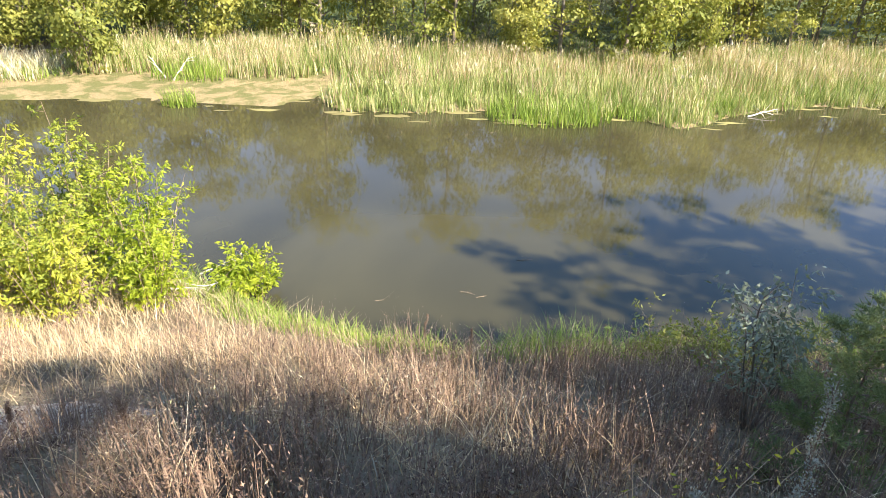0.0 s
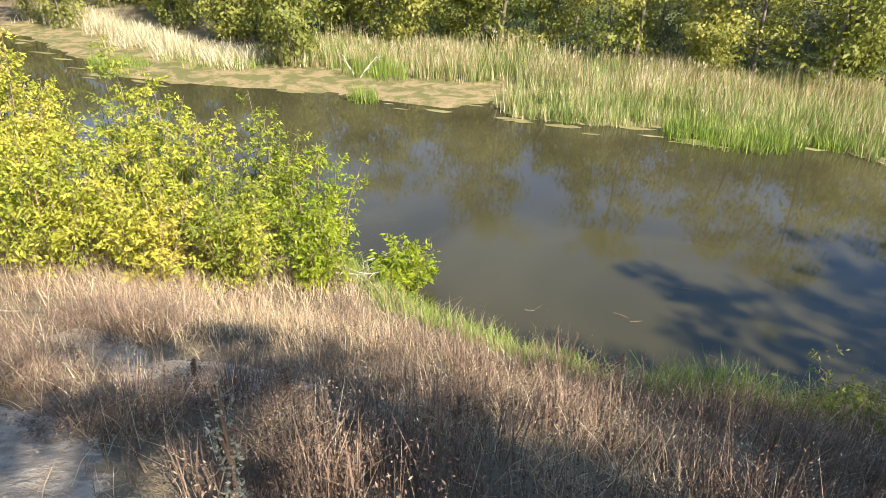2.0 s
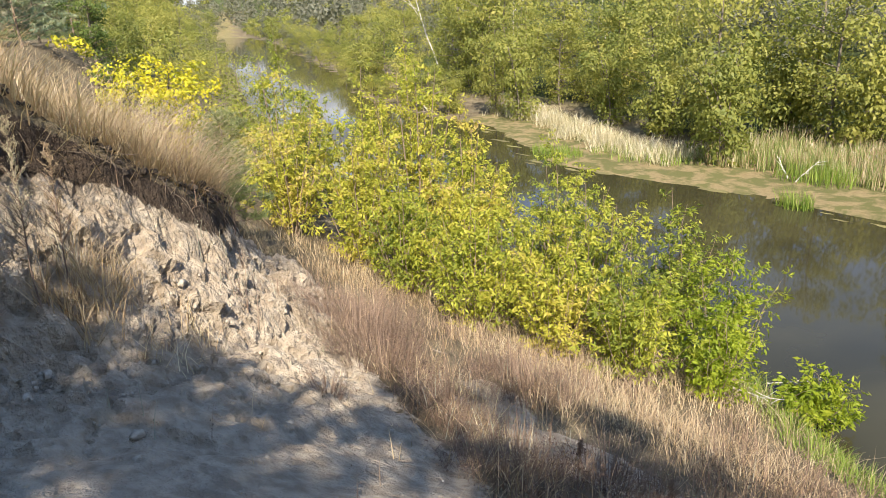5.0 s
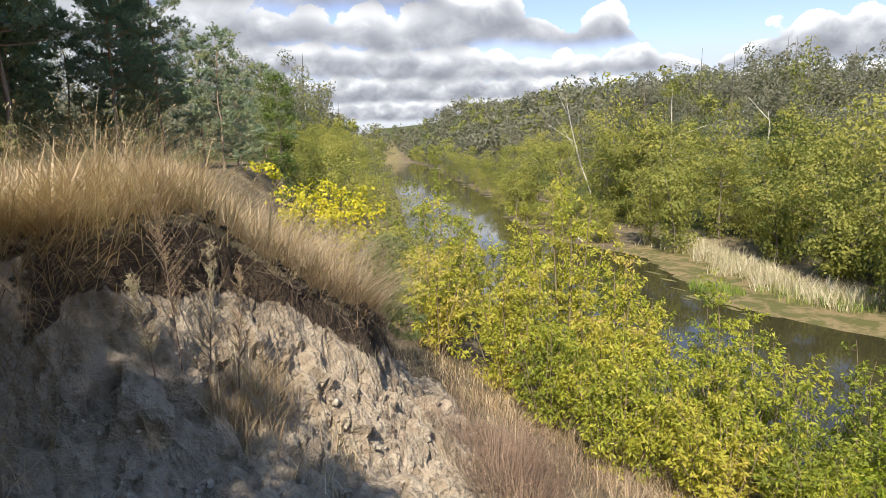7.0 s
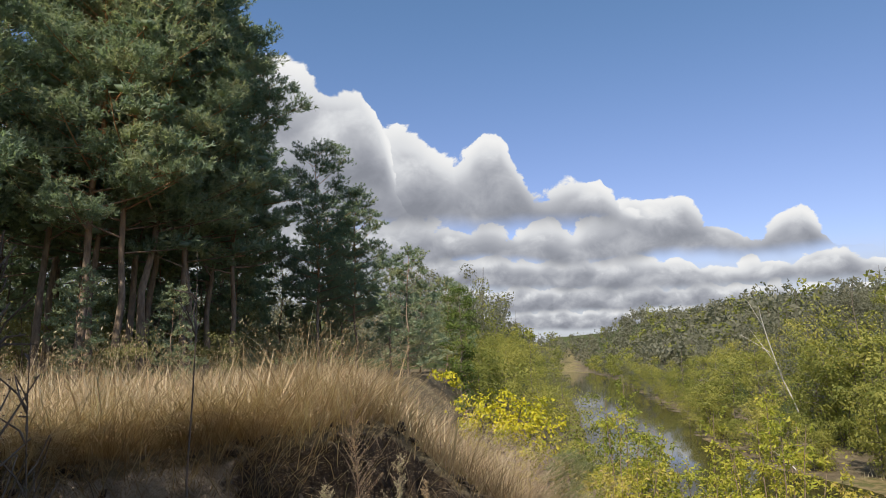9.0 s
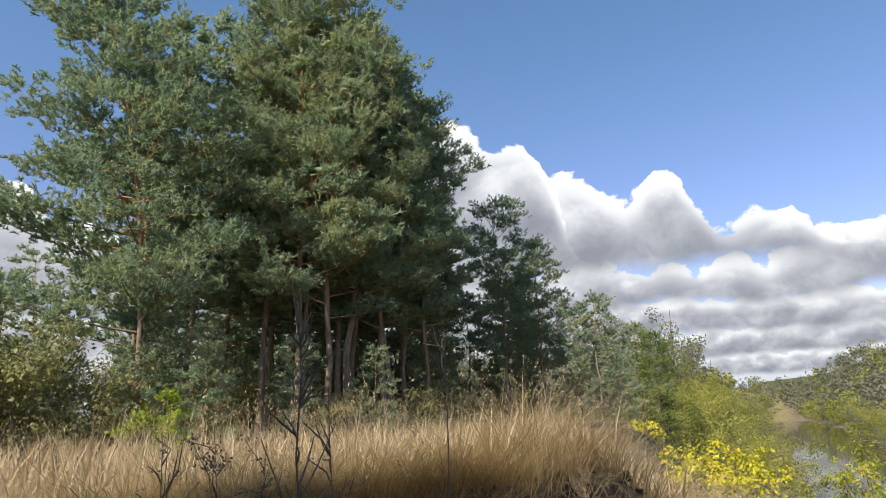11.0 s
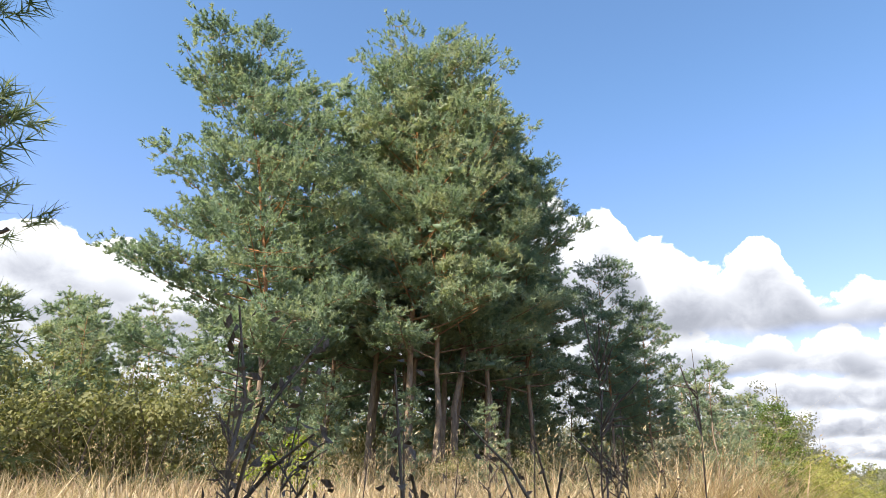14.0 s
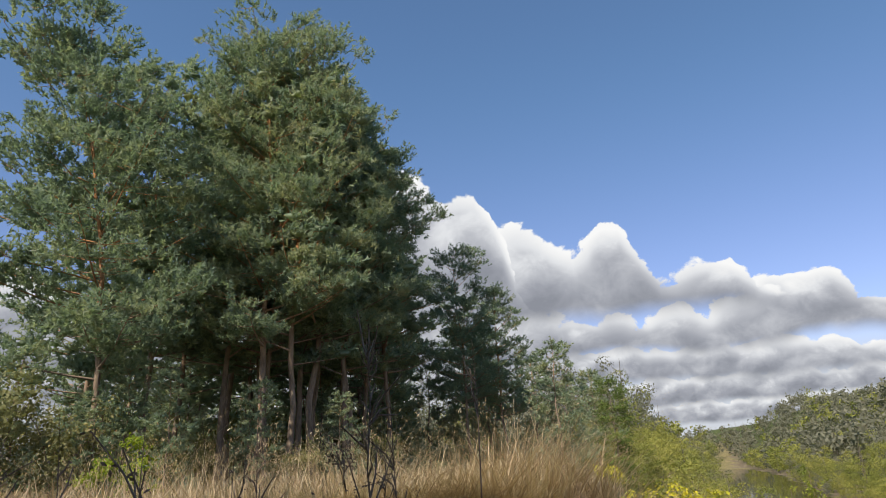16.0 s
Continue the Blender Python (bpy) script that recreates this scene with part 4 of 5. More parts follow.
# olive scrub round the foot of the pines
w, c = broad_crown(150, 3.2, 1.7, 0.2, 34, 170, 16, 0.11, 6, 0.05, 0.6, 0.51, 0.3, 2)
scrub = None
for x, y, turn, size in [(-15.2, -10.8, 0, 0.95), (-14.1, -12.3, 70, 1.05), (-13.0, -13.7, 150, 1.0), (-16.5, -9.6, 220, 0.85), (-12.4, -15.4, 300, 1.0), (-16.0, -12.6, 40, 1.1), (-15.0, -14.4, 190, 1.15), (-17.6, -7.6, 110, 0.55), (-19.2, -4.8, 20, 0.5), (-20.6, -2.4, 260, 0.5), (-24.6, -9.0, 10, 0.9), (-26.0, -6.4, 80, 0.9), (-26.4, -2.8, 160, 0.9), (-28.0, -13.0, 210, 1.2), (-30.0, -16.5, 10, 1.2), (-28.6, -4.2, 300, 0.9)]:
    if scrub is None:
        scrub = make_tree("scrub", x, y, "dense olive-brown scrub at the edge of the pines", "shrub", "scrub round the pines", (w, c), (M_BARK, M_SCRUB), ("wood", "crown"), turn, size)
    else:
        again(scrub, x, y, turn, size)
w, c = broad_crown(151, 1.3, 0.7, 0.1, 20, 70, 14, 0.09, 5, 0.05, 0.6, 0.22, 0.3, 2)
make_tree("green_bush", -13.0, -6.6, "small fresh yellow-green bush in the dry grass", "shrub", "", (w, c), (M_BARK, M_MAPLE_GREEN), ("wood", "crown"))

# far bank: nearer trees in detail, the wooded rise with coarser crowns
T = [broad_crown(300 + k, h, s, 0.5, 40, nt, 42, 0.20, st, 0.04, 0.55, 0.66, 0.3) for k, (h, s, nt, st) in enumerate([(7.2, 2.9, 92, 1), (6.2, 3.1, 92, 4), (8.2, 3.1, 100, 1), (4.6, 2.6, 80, 5)])]
F = [broad_crown(320 + k, h, s, 0.5, 16, nt, 52, 0.25, 1, 0.06, 0.5, 0.95, 0.2, 1, 4) for k, (h, s, nt) in enumerate([(8.5, 3.4, 60), (10.0, 3.4, 62), (7.0, 3.6, 56)])]
G = [broad_crown(330 + k, h, s, 0.5, 10, 30, 20, 0.75, 1, 0.08, 0.65, 1.5, 0.1, 1, 3) for k, (h, s) in enumerate([(11.0, 4.4), (13.0, 4.6)])]
T_LABEL = ["leafy green riverside tree with yellowing sprays", "many-stemmed green willow bush on the far bank", "tall green broad-leaved tree on the far bank", "low spreading shrub at the edge of the reeds"]
base_t, base_f, base_w = [], [], []
T_ROW = []
for k in range(34):
    x = 24 - k * 2.15 + rng.normal(0, 0.5)
    T_ROW.append((k % 3 if rng.random() < 0.8 else 3, x, float(far_shore(np.array(x))) + rng.uniform(7.2, 10.5), rng.random() * 360, rng.uniform(0.78, 1.12)))
T_ROW += [(3, -14.4, 26.9, 40, 1.05), (1, -17.5, 31.0, 10, 0.8), (3, 3.0, 30.0, 60, 0.6), (3, 11.5, 31.5, 60, 0.7)]
for x in np.linspace(-30, -66, 13):
    T_ROW.append((int(rng.integers(0, 4)), x, float(far_shore(np.array(x))) + rng.uniform(1.2, 4.0), rng.random() * 360, rng.uniform(0.6, 0.95)))
first = {}
for kind, x, y, turn, size in T_ROW:
    if kind not in first:
        first[kind] = make_tree("riverside_tree", x, y, T_LABEL[kind], "tree", "trees on the far bank", T[kind], (M_BARK, M_TREE), ("trunk", "crown"), turn, size)
    else:
        again(first[kind], x, y, turn, size, "", 0.05, rng.uniform(0.9, 1.15))
far_first = {}


def far_tree(kind, willow, x, y, size, stretch=1.0, sink=0.1):
    key, turn = (kind, willow), rng.random() * 360
    if key not in far_first:
        far_first[key] = make_tree("hillside_tree", x, y, ("greyish willow" if willow else "rounded green tree") + " on the wooded rise beyond the river", "tree", "trees on the wooded rise", (F + G)[kind],
                                   (M_BARK, M_WILLOW if willow else M_TREE), ("trunk", "crown"), turn, size)
    else:
        again(far_first[key], x, y, turn, size, "", sink, stretch)


for row, (out, step) in enumerate([(11.5, 4.0), (17, 4.6), (25, 5.6), (35, 6.6)]):
    x = 30.0 - row * 3
    while x > -100 - row * 12:
        px = x + rng.normal(0, step * 0.25)
        far_tree(int(rng.integers(0, 3)), rng.random() < (0.06, 0.18, 0.65, 0.85)[row], px, float(far_shore(np.array(px))) + out + rng.normal(0, out * 0.1), rng.uniform(0.72, 1.12) * (1 + 0.04 * row) * (1 - 0.06 * float(smooth(-75, -35, px)) * (row > 0)), rng.uniform(0.9, 1.2))
        x -= step * (1 + 0.012 * max(0.0, -x - 20))
for x in np.linspace(30, -32, 30):  # undergrowth that closes the foot of the trees
    far_tree(2, rng.random() < 0.1, x + rng.normal(0, 0.6), float(far_shore(np.array(x))) + rng.uniform(8.6, 12.5), rng.uniform(0.38, 0.6))
for x in np.linspace(-68, -150, 18):  # both shores of the far reach
    far_tree(int(rng.integers(0, 3)), rng.random() < 0.2, x, float(far_shore(np.array(x))) + rng.uniform(2.0, 5.0), rng.uniform(0.55, 0.85))
for x in np.linspace(-36, -150, 30):  # bushes that overhang the water
    far_tree(2, rng.random() < 0.3, x + rng.normal(0, 1), float(far_shore(np.array(x))) + rng.uniform(0.3, 1.6), rng.uniform(0.22, 0.45))
for x in np.linspace(-158, -300, 18):
    far_tree(3, rng.random() < 0.3, x, float(far_shore(np.array(x))) + rng.uniform(3.0, 6.0), rng.uniform(0.5, 0.75))
for x in np.linspace(-30, -120, 20):
    far_tree(int(rng.integers(0, 3)), rng.random() < 0.25, x, float(near_shore(np.array(x))) - rng.uniform(1.5, 5.0), rng.uniform(0.35, 0.6) * (1 + 0.006 * max(0, -x - 40)))
for x in np.linspace(-27, -130, 34):  # bushes over the brow of the near bank
    far_tree(2, rng.random() < 0.05, x, float(np.interp(x, EDGE[::-1, 0], EDGE[::-1, 1])) + rng.uniform(-0.5, 2.5), rng.uniform(0.28, 0.5) * (1 + 0.006 * max(0, -x - 40)))
for x in np.linspace(-110, -300, 16):
    far_tree(3, rng.random() < 0.3, x, float(near_shore(np.array(x))) - rng.uniform(4.0, 9.0), rng.uniform(0.5, 0.8))


def far_woods(name, seed, mat, share, label):
    """The closed canopy of the distant woods, past counting: domes of leaf clumps over trunks."""
    r = np.random.default_rng(seed)
    crowns, trunks = Heap(), Heap()
    spots = []
    for x0, x1, o0, o1, gap, side in [(6, -130, 40, 92, 4.7, 1), (-110, -310, 12, 72, 5.4, 1), (-60, -300, 10, 70, 6.5, -1)]:
        n = int((x0 - x1) * (o1 - o0) / gap**2)
        x, o = r.uniform(x1, x0, n), r.uniform(o0, o1, n)
        y = far_shore(x) + o if side > 0 else near_shore(x) - o
        spots.append(np.stack([x, y], -1)[np.hypot(x, y) < 430])
    x, y = r.uniform(-430, -305, 480), r.uniform(40, 250, 480)
    spots.append(np.stack([x, y], -1))
    x, y = r.uniform(-130, -62, 150), r.uniform(-150, -8, 150)
    spots.append(np.stack([x, y], -1))
    p = np.concatenate(spots)
    p = p[r.random(len(p)) < share]
    z = height(p[:, 0], p[:, 1])
    tall, wide = r.uniform(7.0, 14.0, len(p)) * (1 - 0.25 * smooth(-70, -42, p[:, 0])), r.uniform(2.4, 3.8, len(p))
    away = np.hypot(p[:, 0], p[:, 1])
    for ok, lumps, per, low, high in ((away < 95, 22, 80, 0.22, 0.42), ((away >= 95) & (away < 150), 15, 44, 0.34, 0.66), (away >= 150, 8, 9, 1.0, 1.9)):
        m = int(ok.sum())
        shape = np.stack([wide[ok], wide[ok], tall[ok] * 0.46], -1)[:, None]
        c = np.stack([p[ok, 0], p[ok, 1], z[ok] + tall[ok] * 0.53], -1)[:, None] + unit(r, m * lumps).reshape(m, lumps, 3) * r.uniform(0.3, 0.92, (m, lumps, 1)) * shape
        off = unit(r, m * lumps * per).reshape(m, lumps, per, 3)
        at = c[:, :, None] + off * (wide[ok] * 0.36)[:, None, None, None] * r.uniform(0.8, 1.05, (m, lumps, per, 1))
        flat = off.reshape(-1, 3)
        leaves(crowns, at.reshape(-1, 3), np.cross(flat, unit(r, len(flat))) + 0.35 * unit(r, len(flat)), r.uniform(low, high, len(flat)), r, 0.45, 0.1, flat * [1, 1, 1.3] + 0.18 * unit(r, len(flat)))
    ob = stuff(name, crowns, mat, label, "woods")
    for q, zz, h in zip(p[::6], z[::6], tall[::6]):
        tube(trunks, np.array([(q[0], q[1], zz - 0.2), (q[0] + 0.2, q[1], zz + h * 0.5), (q[0] + 0.3, q[1] + 0.2, zz + h * 0.98)]), [0.16, 0.11, 0.03], 3)
    part("trunk_tangle", trunks, M_BARK, ob)


def stuff(name, heap, mat, label, category="grass"):
    return tagged(new(name, heap.mesh(name, mat)), label, category, kind="stuff")


far_woods("grey_woods", 71, M_WILLOW, 0.82, "greyish willow woods covering the distant rise")
far_woods("green_woods", 72, M_TREE, 0.14, "green and yellowing woods on the distant rise")


# ---- reeds, grass and weeds ----
def reed_bed():
    r = np.random.default_rng(41)
    green, pale, tops, low = Heap(), Heap(), Heap(), Heap()

    def keep(x, y):
        out = y - far_shore(x)
        bed = smooth(-0.2, 0.2, out) * smooth(8.5, 7.0, out) * smooth(-5.2, -3.8, x)
        back = smooth(3.2, 4.2, out) * smooth(9, 7.5, out) * smooth(-16.0, -14, x) * smooth(-3.8, -5.2, x)
        return np.clip(bed + back, 0, 1) * (0.55 + 0.45 * smooth(-0.15, 0.15, rough(x, y, 1.6, 2)))

    p = scatter(r, -16, 26, 20.5, 34, 74, keep)
    out = p[:, 1] - far_shore(p[:, 0])
    h = r.uniform(0.55, 1.1, len(p)) * (0.75 + 0.35 * smooth(0, 3, out)) + 0.8 * rough(p[:, 0], p[:, 1], 1.6, 3)
    h *= 1 + 0.35 * np.exp(-(((p[:, 0] + 3.5) / 3) ** 2)) * smooth(3, 5, out)
    for k in range(4):
        blades(green, p + r.normal(0, 0.05, p.shape) * [1, 1, 0], h * r.uniform(0.5, 1.0, len(p)), r.uniform(0.018, 0.034, len(p)), r.uniform(0.06, 0.45, len(p)), r, 2)
    dry = r.random(len(p)) < (0.12 + 0.6 * smooth(1.0, 3.2, out)) * (0.35 + 0.9 * smooth(-0.12, 0.12, rough(p[:, 0], p[:, 1] + 50, 1.4, 3)))
    q = p[dry]
    for k in range(2):
        blades(pale, q + r.normal(0, 0.08, q.shape) * [1, 1, 0], h[dry] * r.uniform(0.85, 1.15, len(q)), r.uniform(0.018, 0.036, len(q)), r.uniform(0.08, 0.4, len(q)), r, 2)
    heads = q[r.random(len(q)) < 0.03]
    t = heads + np.stack([0 * heads[:, 0], 0 * heads[:, 0], r.uniform(0.8, 1.2, len(heads))], -1)
    for k in range(5):
        leaves(tops, t + r.normal(0, 0.03, t.shape), np.tile([0.1, 0.1, 1.0], (len(t), 1)) + r.normal(0, 0.25, t.shape), 0.15, r, 0.25, -0.2)
    # bleached reeds along the mud further up
    q = scatter(r, -34, -15.5, 23, 35, 48, lambda x, y: smooth(2.6, 4.0, y - far_shore(x) + 2.5 * rough(x, y, 1.5, 2)) * smooth(6.2, 4.8, y - far_shore(x)))
    for k in range(3):
        blades(tops, q + r.normal(0, 0.1, q.shape) * [1, 1, 0], r.uniform(0.3, 0.95, len(q)), r.uniform(0.02, 0.045, len(q)), r.uniform(0.2, 0.9, len(q)), r, 2)
    # fresh green tufts at the very edge, and one in the water
    for cx, cy, rad, n, hh in [(3.2, 22.5, 1.7, 900, 0.75), (-9.6, 22.7, 0.5, 160, 0.7), (6.3, 22.9, 0.7, 200, 0.5), (9, 24, 1.0, 220, 0.6), (-21.5, 24.3, 1.2, 420, 0.45), (-10.5, 26.4, 1.2, 300, 0.9), (-18, 26, 2.0, 400, 0.5)]:
        a, d = r.random(n) * 2 * np.pi, rad * np.sqrt(r.random(n))
        x, y = cx + d * np.cos(a) * 1.3, cy + d * np.sin(a) * 0.7
        b = np.stack([x, y, np.maximum(height(x, y), -0.02)], -1)
        blades(low, b, r.uniform(0.6, 1.1, n) * hh, r.uniform(0.02, 0.04, n), r.uniform(0.1, 0.5, n), r, 2)
    stuff("reed_bed", green, M_REED, "dense green and straw-coloured reeds along the far shore", "reeds")
    stuff("dry_reeds", pale, M_STRAW, "dry straw-coloured reed stems among the green reeds", "reeds")
    stuff("reed_plumes", tops, M_REED_PALE, "bleached pale reed plumes along the mud", "reeds")
    stuff("shore_sedge", low, M_LUSH, "fresh green sedge tufts at the water's edge", "sedge")


def slope_weeds():
    r = np.random.default_rng(43)
    weeds, bits, straw, lush, grey = Heap(), Heap(), Heap(), Heap(), Heap()

    def cover(x, y):
        z, bare, mud, cut = land(x, y)
        return (1 - np.clip(bare * 1.15, 0, 0.97)) * (1 - np.clip(cut, 0, 1)) * smooth(0.05, 0.5, near_shore(x) - y)

    # brown weeds: bushy clumps of stiff stems with many small dry leaves and seed heads
    c = scatter(r, -10, 7, 1.0, 8.8, 26, lambda x, y: (0.45 + 0.55 * smooth(6.0, 4.0, y)) * (0.30 + 0.70 * smooth(-3.4, -1.9, x)) * cover(x, y) * smooth(0.3, 1.2, near_shore(x) - y) * (0.30 + 0.70 * smooth(-0.06, 0.08, rough(x + 7, y, 1.3, 3))))
    size = r.uniform(0.30, 0.85, len(c)) * (0.45 + 0.55 * smooth(0.8, 3.0, c[:, 1])) + 0.25 * np.maximum(0, rough(c[:, 0], c[:, 1] + 5, 2.0, 2))
    n = 14
    p = np.repeat(c, n, 0)
    h = np.repeat(size, n) * r.uniform(0.45, 1.1, len(p))
    p = p + np.stack([r.normal(0, 0.10, len(p)), r.normal(0, 0.10, len(p)), 0 * h], -1)
    p[:, 2] = height(p[:, 0], p[:, 1]) - 0.01
    ang, lean = r.random(len(p)) * 2 * np.pi, r.uniform(0.05, 0.55, len(p))
    blades(weeds, p, h, r.uniform(0.006, 0.011, len(p)), lean, r, 2, 0.2, ang)
    for k in range(7):
        f = r.uniform(0.12, 1.0, len(p))
        off = (lean * h * (f * 0.5 + 0.2 * f**2))
        b = p + np.stack([np.cos(ang) * off + r.normal(0, 0.03, len(p)), np.sin(ang) * off + r.normal(0, 0.03, len(p)), h * f], -1)
        leaves(bits, b, unit(r, len(p)) * [1, 1, 0.5] + [0, 0, 0.6], r.uniform(0.012, 0.034, len(p)), r, 0.35, 0.0)
    # single upright stems with withered leaves between the clumps
    q = scatter(r, -7, 6.5, 0.9, 7.4, 230, lambda x, y: cover(x, y) * (0.35 + 0.65 * smooth(-0.12, 0.1, rough(x + 90, y, 0.9, 2))) * (0.1 + 0.9 * smooth(-4.0, -2.0, x)))
    h, ang, lean = r.uniform(0.16, 0.55, len(q)) * (0.55 + 0.45 * smooth(0.8, 3.0, q[:, 1])), r.random(len(q)) * 2 * np.pi, r.uniform(0.02, 0.40, len(q))
    blades(weeds, q, h, r.uniform(0.004, 0.008, len(q)), lean, r, 2, 0.2, ang)
    for k in range(5):
        f = r.uniform(0.3, 1.0, len(q))
        off = lean * h * (f * 0.5 + 0.2 * f**2)
        leaves(bits, q + np.stack([np.cos(ang) * off + r.normal(0, 0.014, len(q)), np.sin(ang) * off + r.normal(0, 0.014, len(q)), h * f], -1), unit(r, len(q)) * [1, 1, 0.5] + [0, 0, 0.7], r.uniform(0.012, 0.030, len(q)), r, 0.4, 0.0)
    # rounded brown bushes by the sand
    for bx, by, rad, hh in [(-7.0, 3.9, 0.75, 0.75), (-6.0, 3.6, 0.6, 0.6), (-7.9, 4.7, 0.7, 0.7), (-4.7, 3.5, 0.5, 0.5), (-5.6, 5.4, 0.7, 0.55), (-3.4, 3.0, 0.5, 0.5), (-3.2, 3.9, 0.5, 0.5), (-5.0, 2.4, 0.2, 0.3)]:
        n = int(520 * rad * rad / 0.3)
        a, d = r.random(n) * 2 * np.pi, rad * np.sqrt(r.random(n))
        x, y = bx + d * np.cos(a), by + d * np.sin(a)
        q = np.stack([x, y, height(x, y) - 0.01], -1)
        h = hh * r.uniform(0.5, 1.05, n) * (1.05 - 0.5 * (d / rad) ** 2)
        lean = r.uniform(0.1, 1.0, n)
        blades(weeds, q, h, r.uniform(0.005, 0.009, n), lean, r, 2, 0.4, a)
        for k in range(6):
            f = r.uniform(0.2, 1.0, n)
            off = lean * h * (f * 0.5 + 0.4 * f**2)
            leaves(bits, q + np.stack([np.cos(a) * off, np.sin(a) * off, h * f * (1 - 0.1 * lean * f**2)], -1) + r.normal(0, 0.015, (n, 3)), unit(r, n), r.uniform(0.010, 0.030, n), r, 0.35, 0.0)
    # straw grass
    s = scatter(r, -13, 7, 1.0, 10.5, 420, lambda x, y: cover(x, y) * (0.22 + 0.70 * smooth(0.0, 0.22, rough(x, y + 30, 1.2, 3) - 0.06 + 0.2 * smooth(5.2, 6.6, y - 0.25 * (x + 3)))))
    blades(straw, s, r.uniform(0.12, 0.42, len(s)) * np.maximum(0.35, smooth(0.3, 2.5, s[:, 1])), r.uniform(0.005, 0.010, len(s)), r.uniform(0.2, 1.3, len(s)), r, 2)
    # lush grass on the wet shore
    g = scatter(r, -12, 9, 7.0, 12.6, 720, lambda x, y: smooth(0.02, 0.2, near_shore(x) - y) * smooth(1.3, 0.7, near_shore(x) - y - 0.8 * rough(x, y, 1.2, 2)) * (1 - 0.85 * np.exp(-(((x - 0.1) / 0.55) ** 2))) * (0.3 + 0.7 * smooth(-0.2, 0.05, rough(x, y, 0.8, 2))))
    tall = r.uniform(0.14, 0.36, len(g)) * (1 + 0.35 * np.exp(-(((g[:, 0] - 1.35) / 0.9) ** 2)) + 1.2 * rough(g[:, 0], g[:, 1], 0.9, 2))
    blades(lush, g, np.maximum(tall, 0.12), r.uniform(0.007, 0.016, len(g)), r.uniform(0.2, 0.9, len(g)), r, 2)
    # thin grey wormwood and sparse tufts on the sand
    w = scatter(r, -8, 6, 0.6, 6.5, 22, lambda x, y: smooth(0.0, 0.25, rough(x + 3, y + 60, 1.3, 3)) * (1 - land(x, y)[3]))
    h = r.uniform(0.15, 0.45, len(w))
    blades(grey, w, h, 0.012 + 0 * h, r.uniform(0.05, 0.4, len(w)), r, 2)
    for k in range(10):
        f = r.uniform(0.2, 1.0, len(w))
        leaves(grey, w + np.stack([r.normal(0, 0.04, len(w)), r.normal(0, 0.04, len(w)), h * f], -1), unit(r, len(w)) + [0, 0, 0.5], r.uniform(0.010, 0.028, len(w)), r, 0.35, 0.0)
    stuff("weed_stems", weeds, M_WEED_STEM, "thin dry brown weed stems on the slope", "weeds")
    stuff("weed_leaves", bits, M_WEED, "withered reddish brown weed leaves and seed heads", "weeds")
    stuff("slope_straw", straw, M_STRAW, "short pale straw grass on the slope")
    stuff("shore_grass", lush, M_LUSH, "lush bright green grass hanging over the shore")
    stuff("wormwood_patch", grey, M_GREYWEED, "thin grey wormwood on the sand", "weeds")


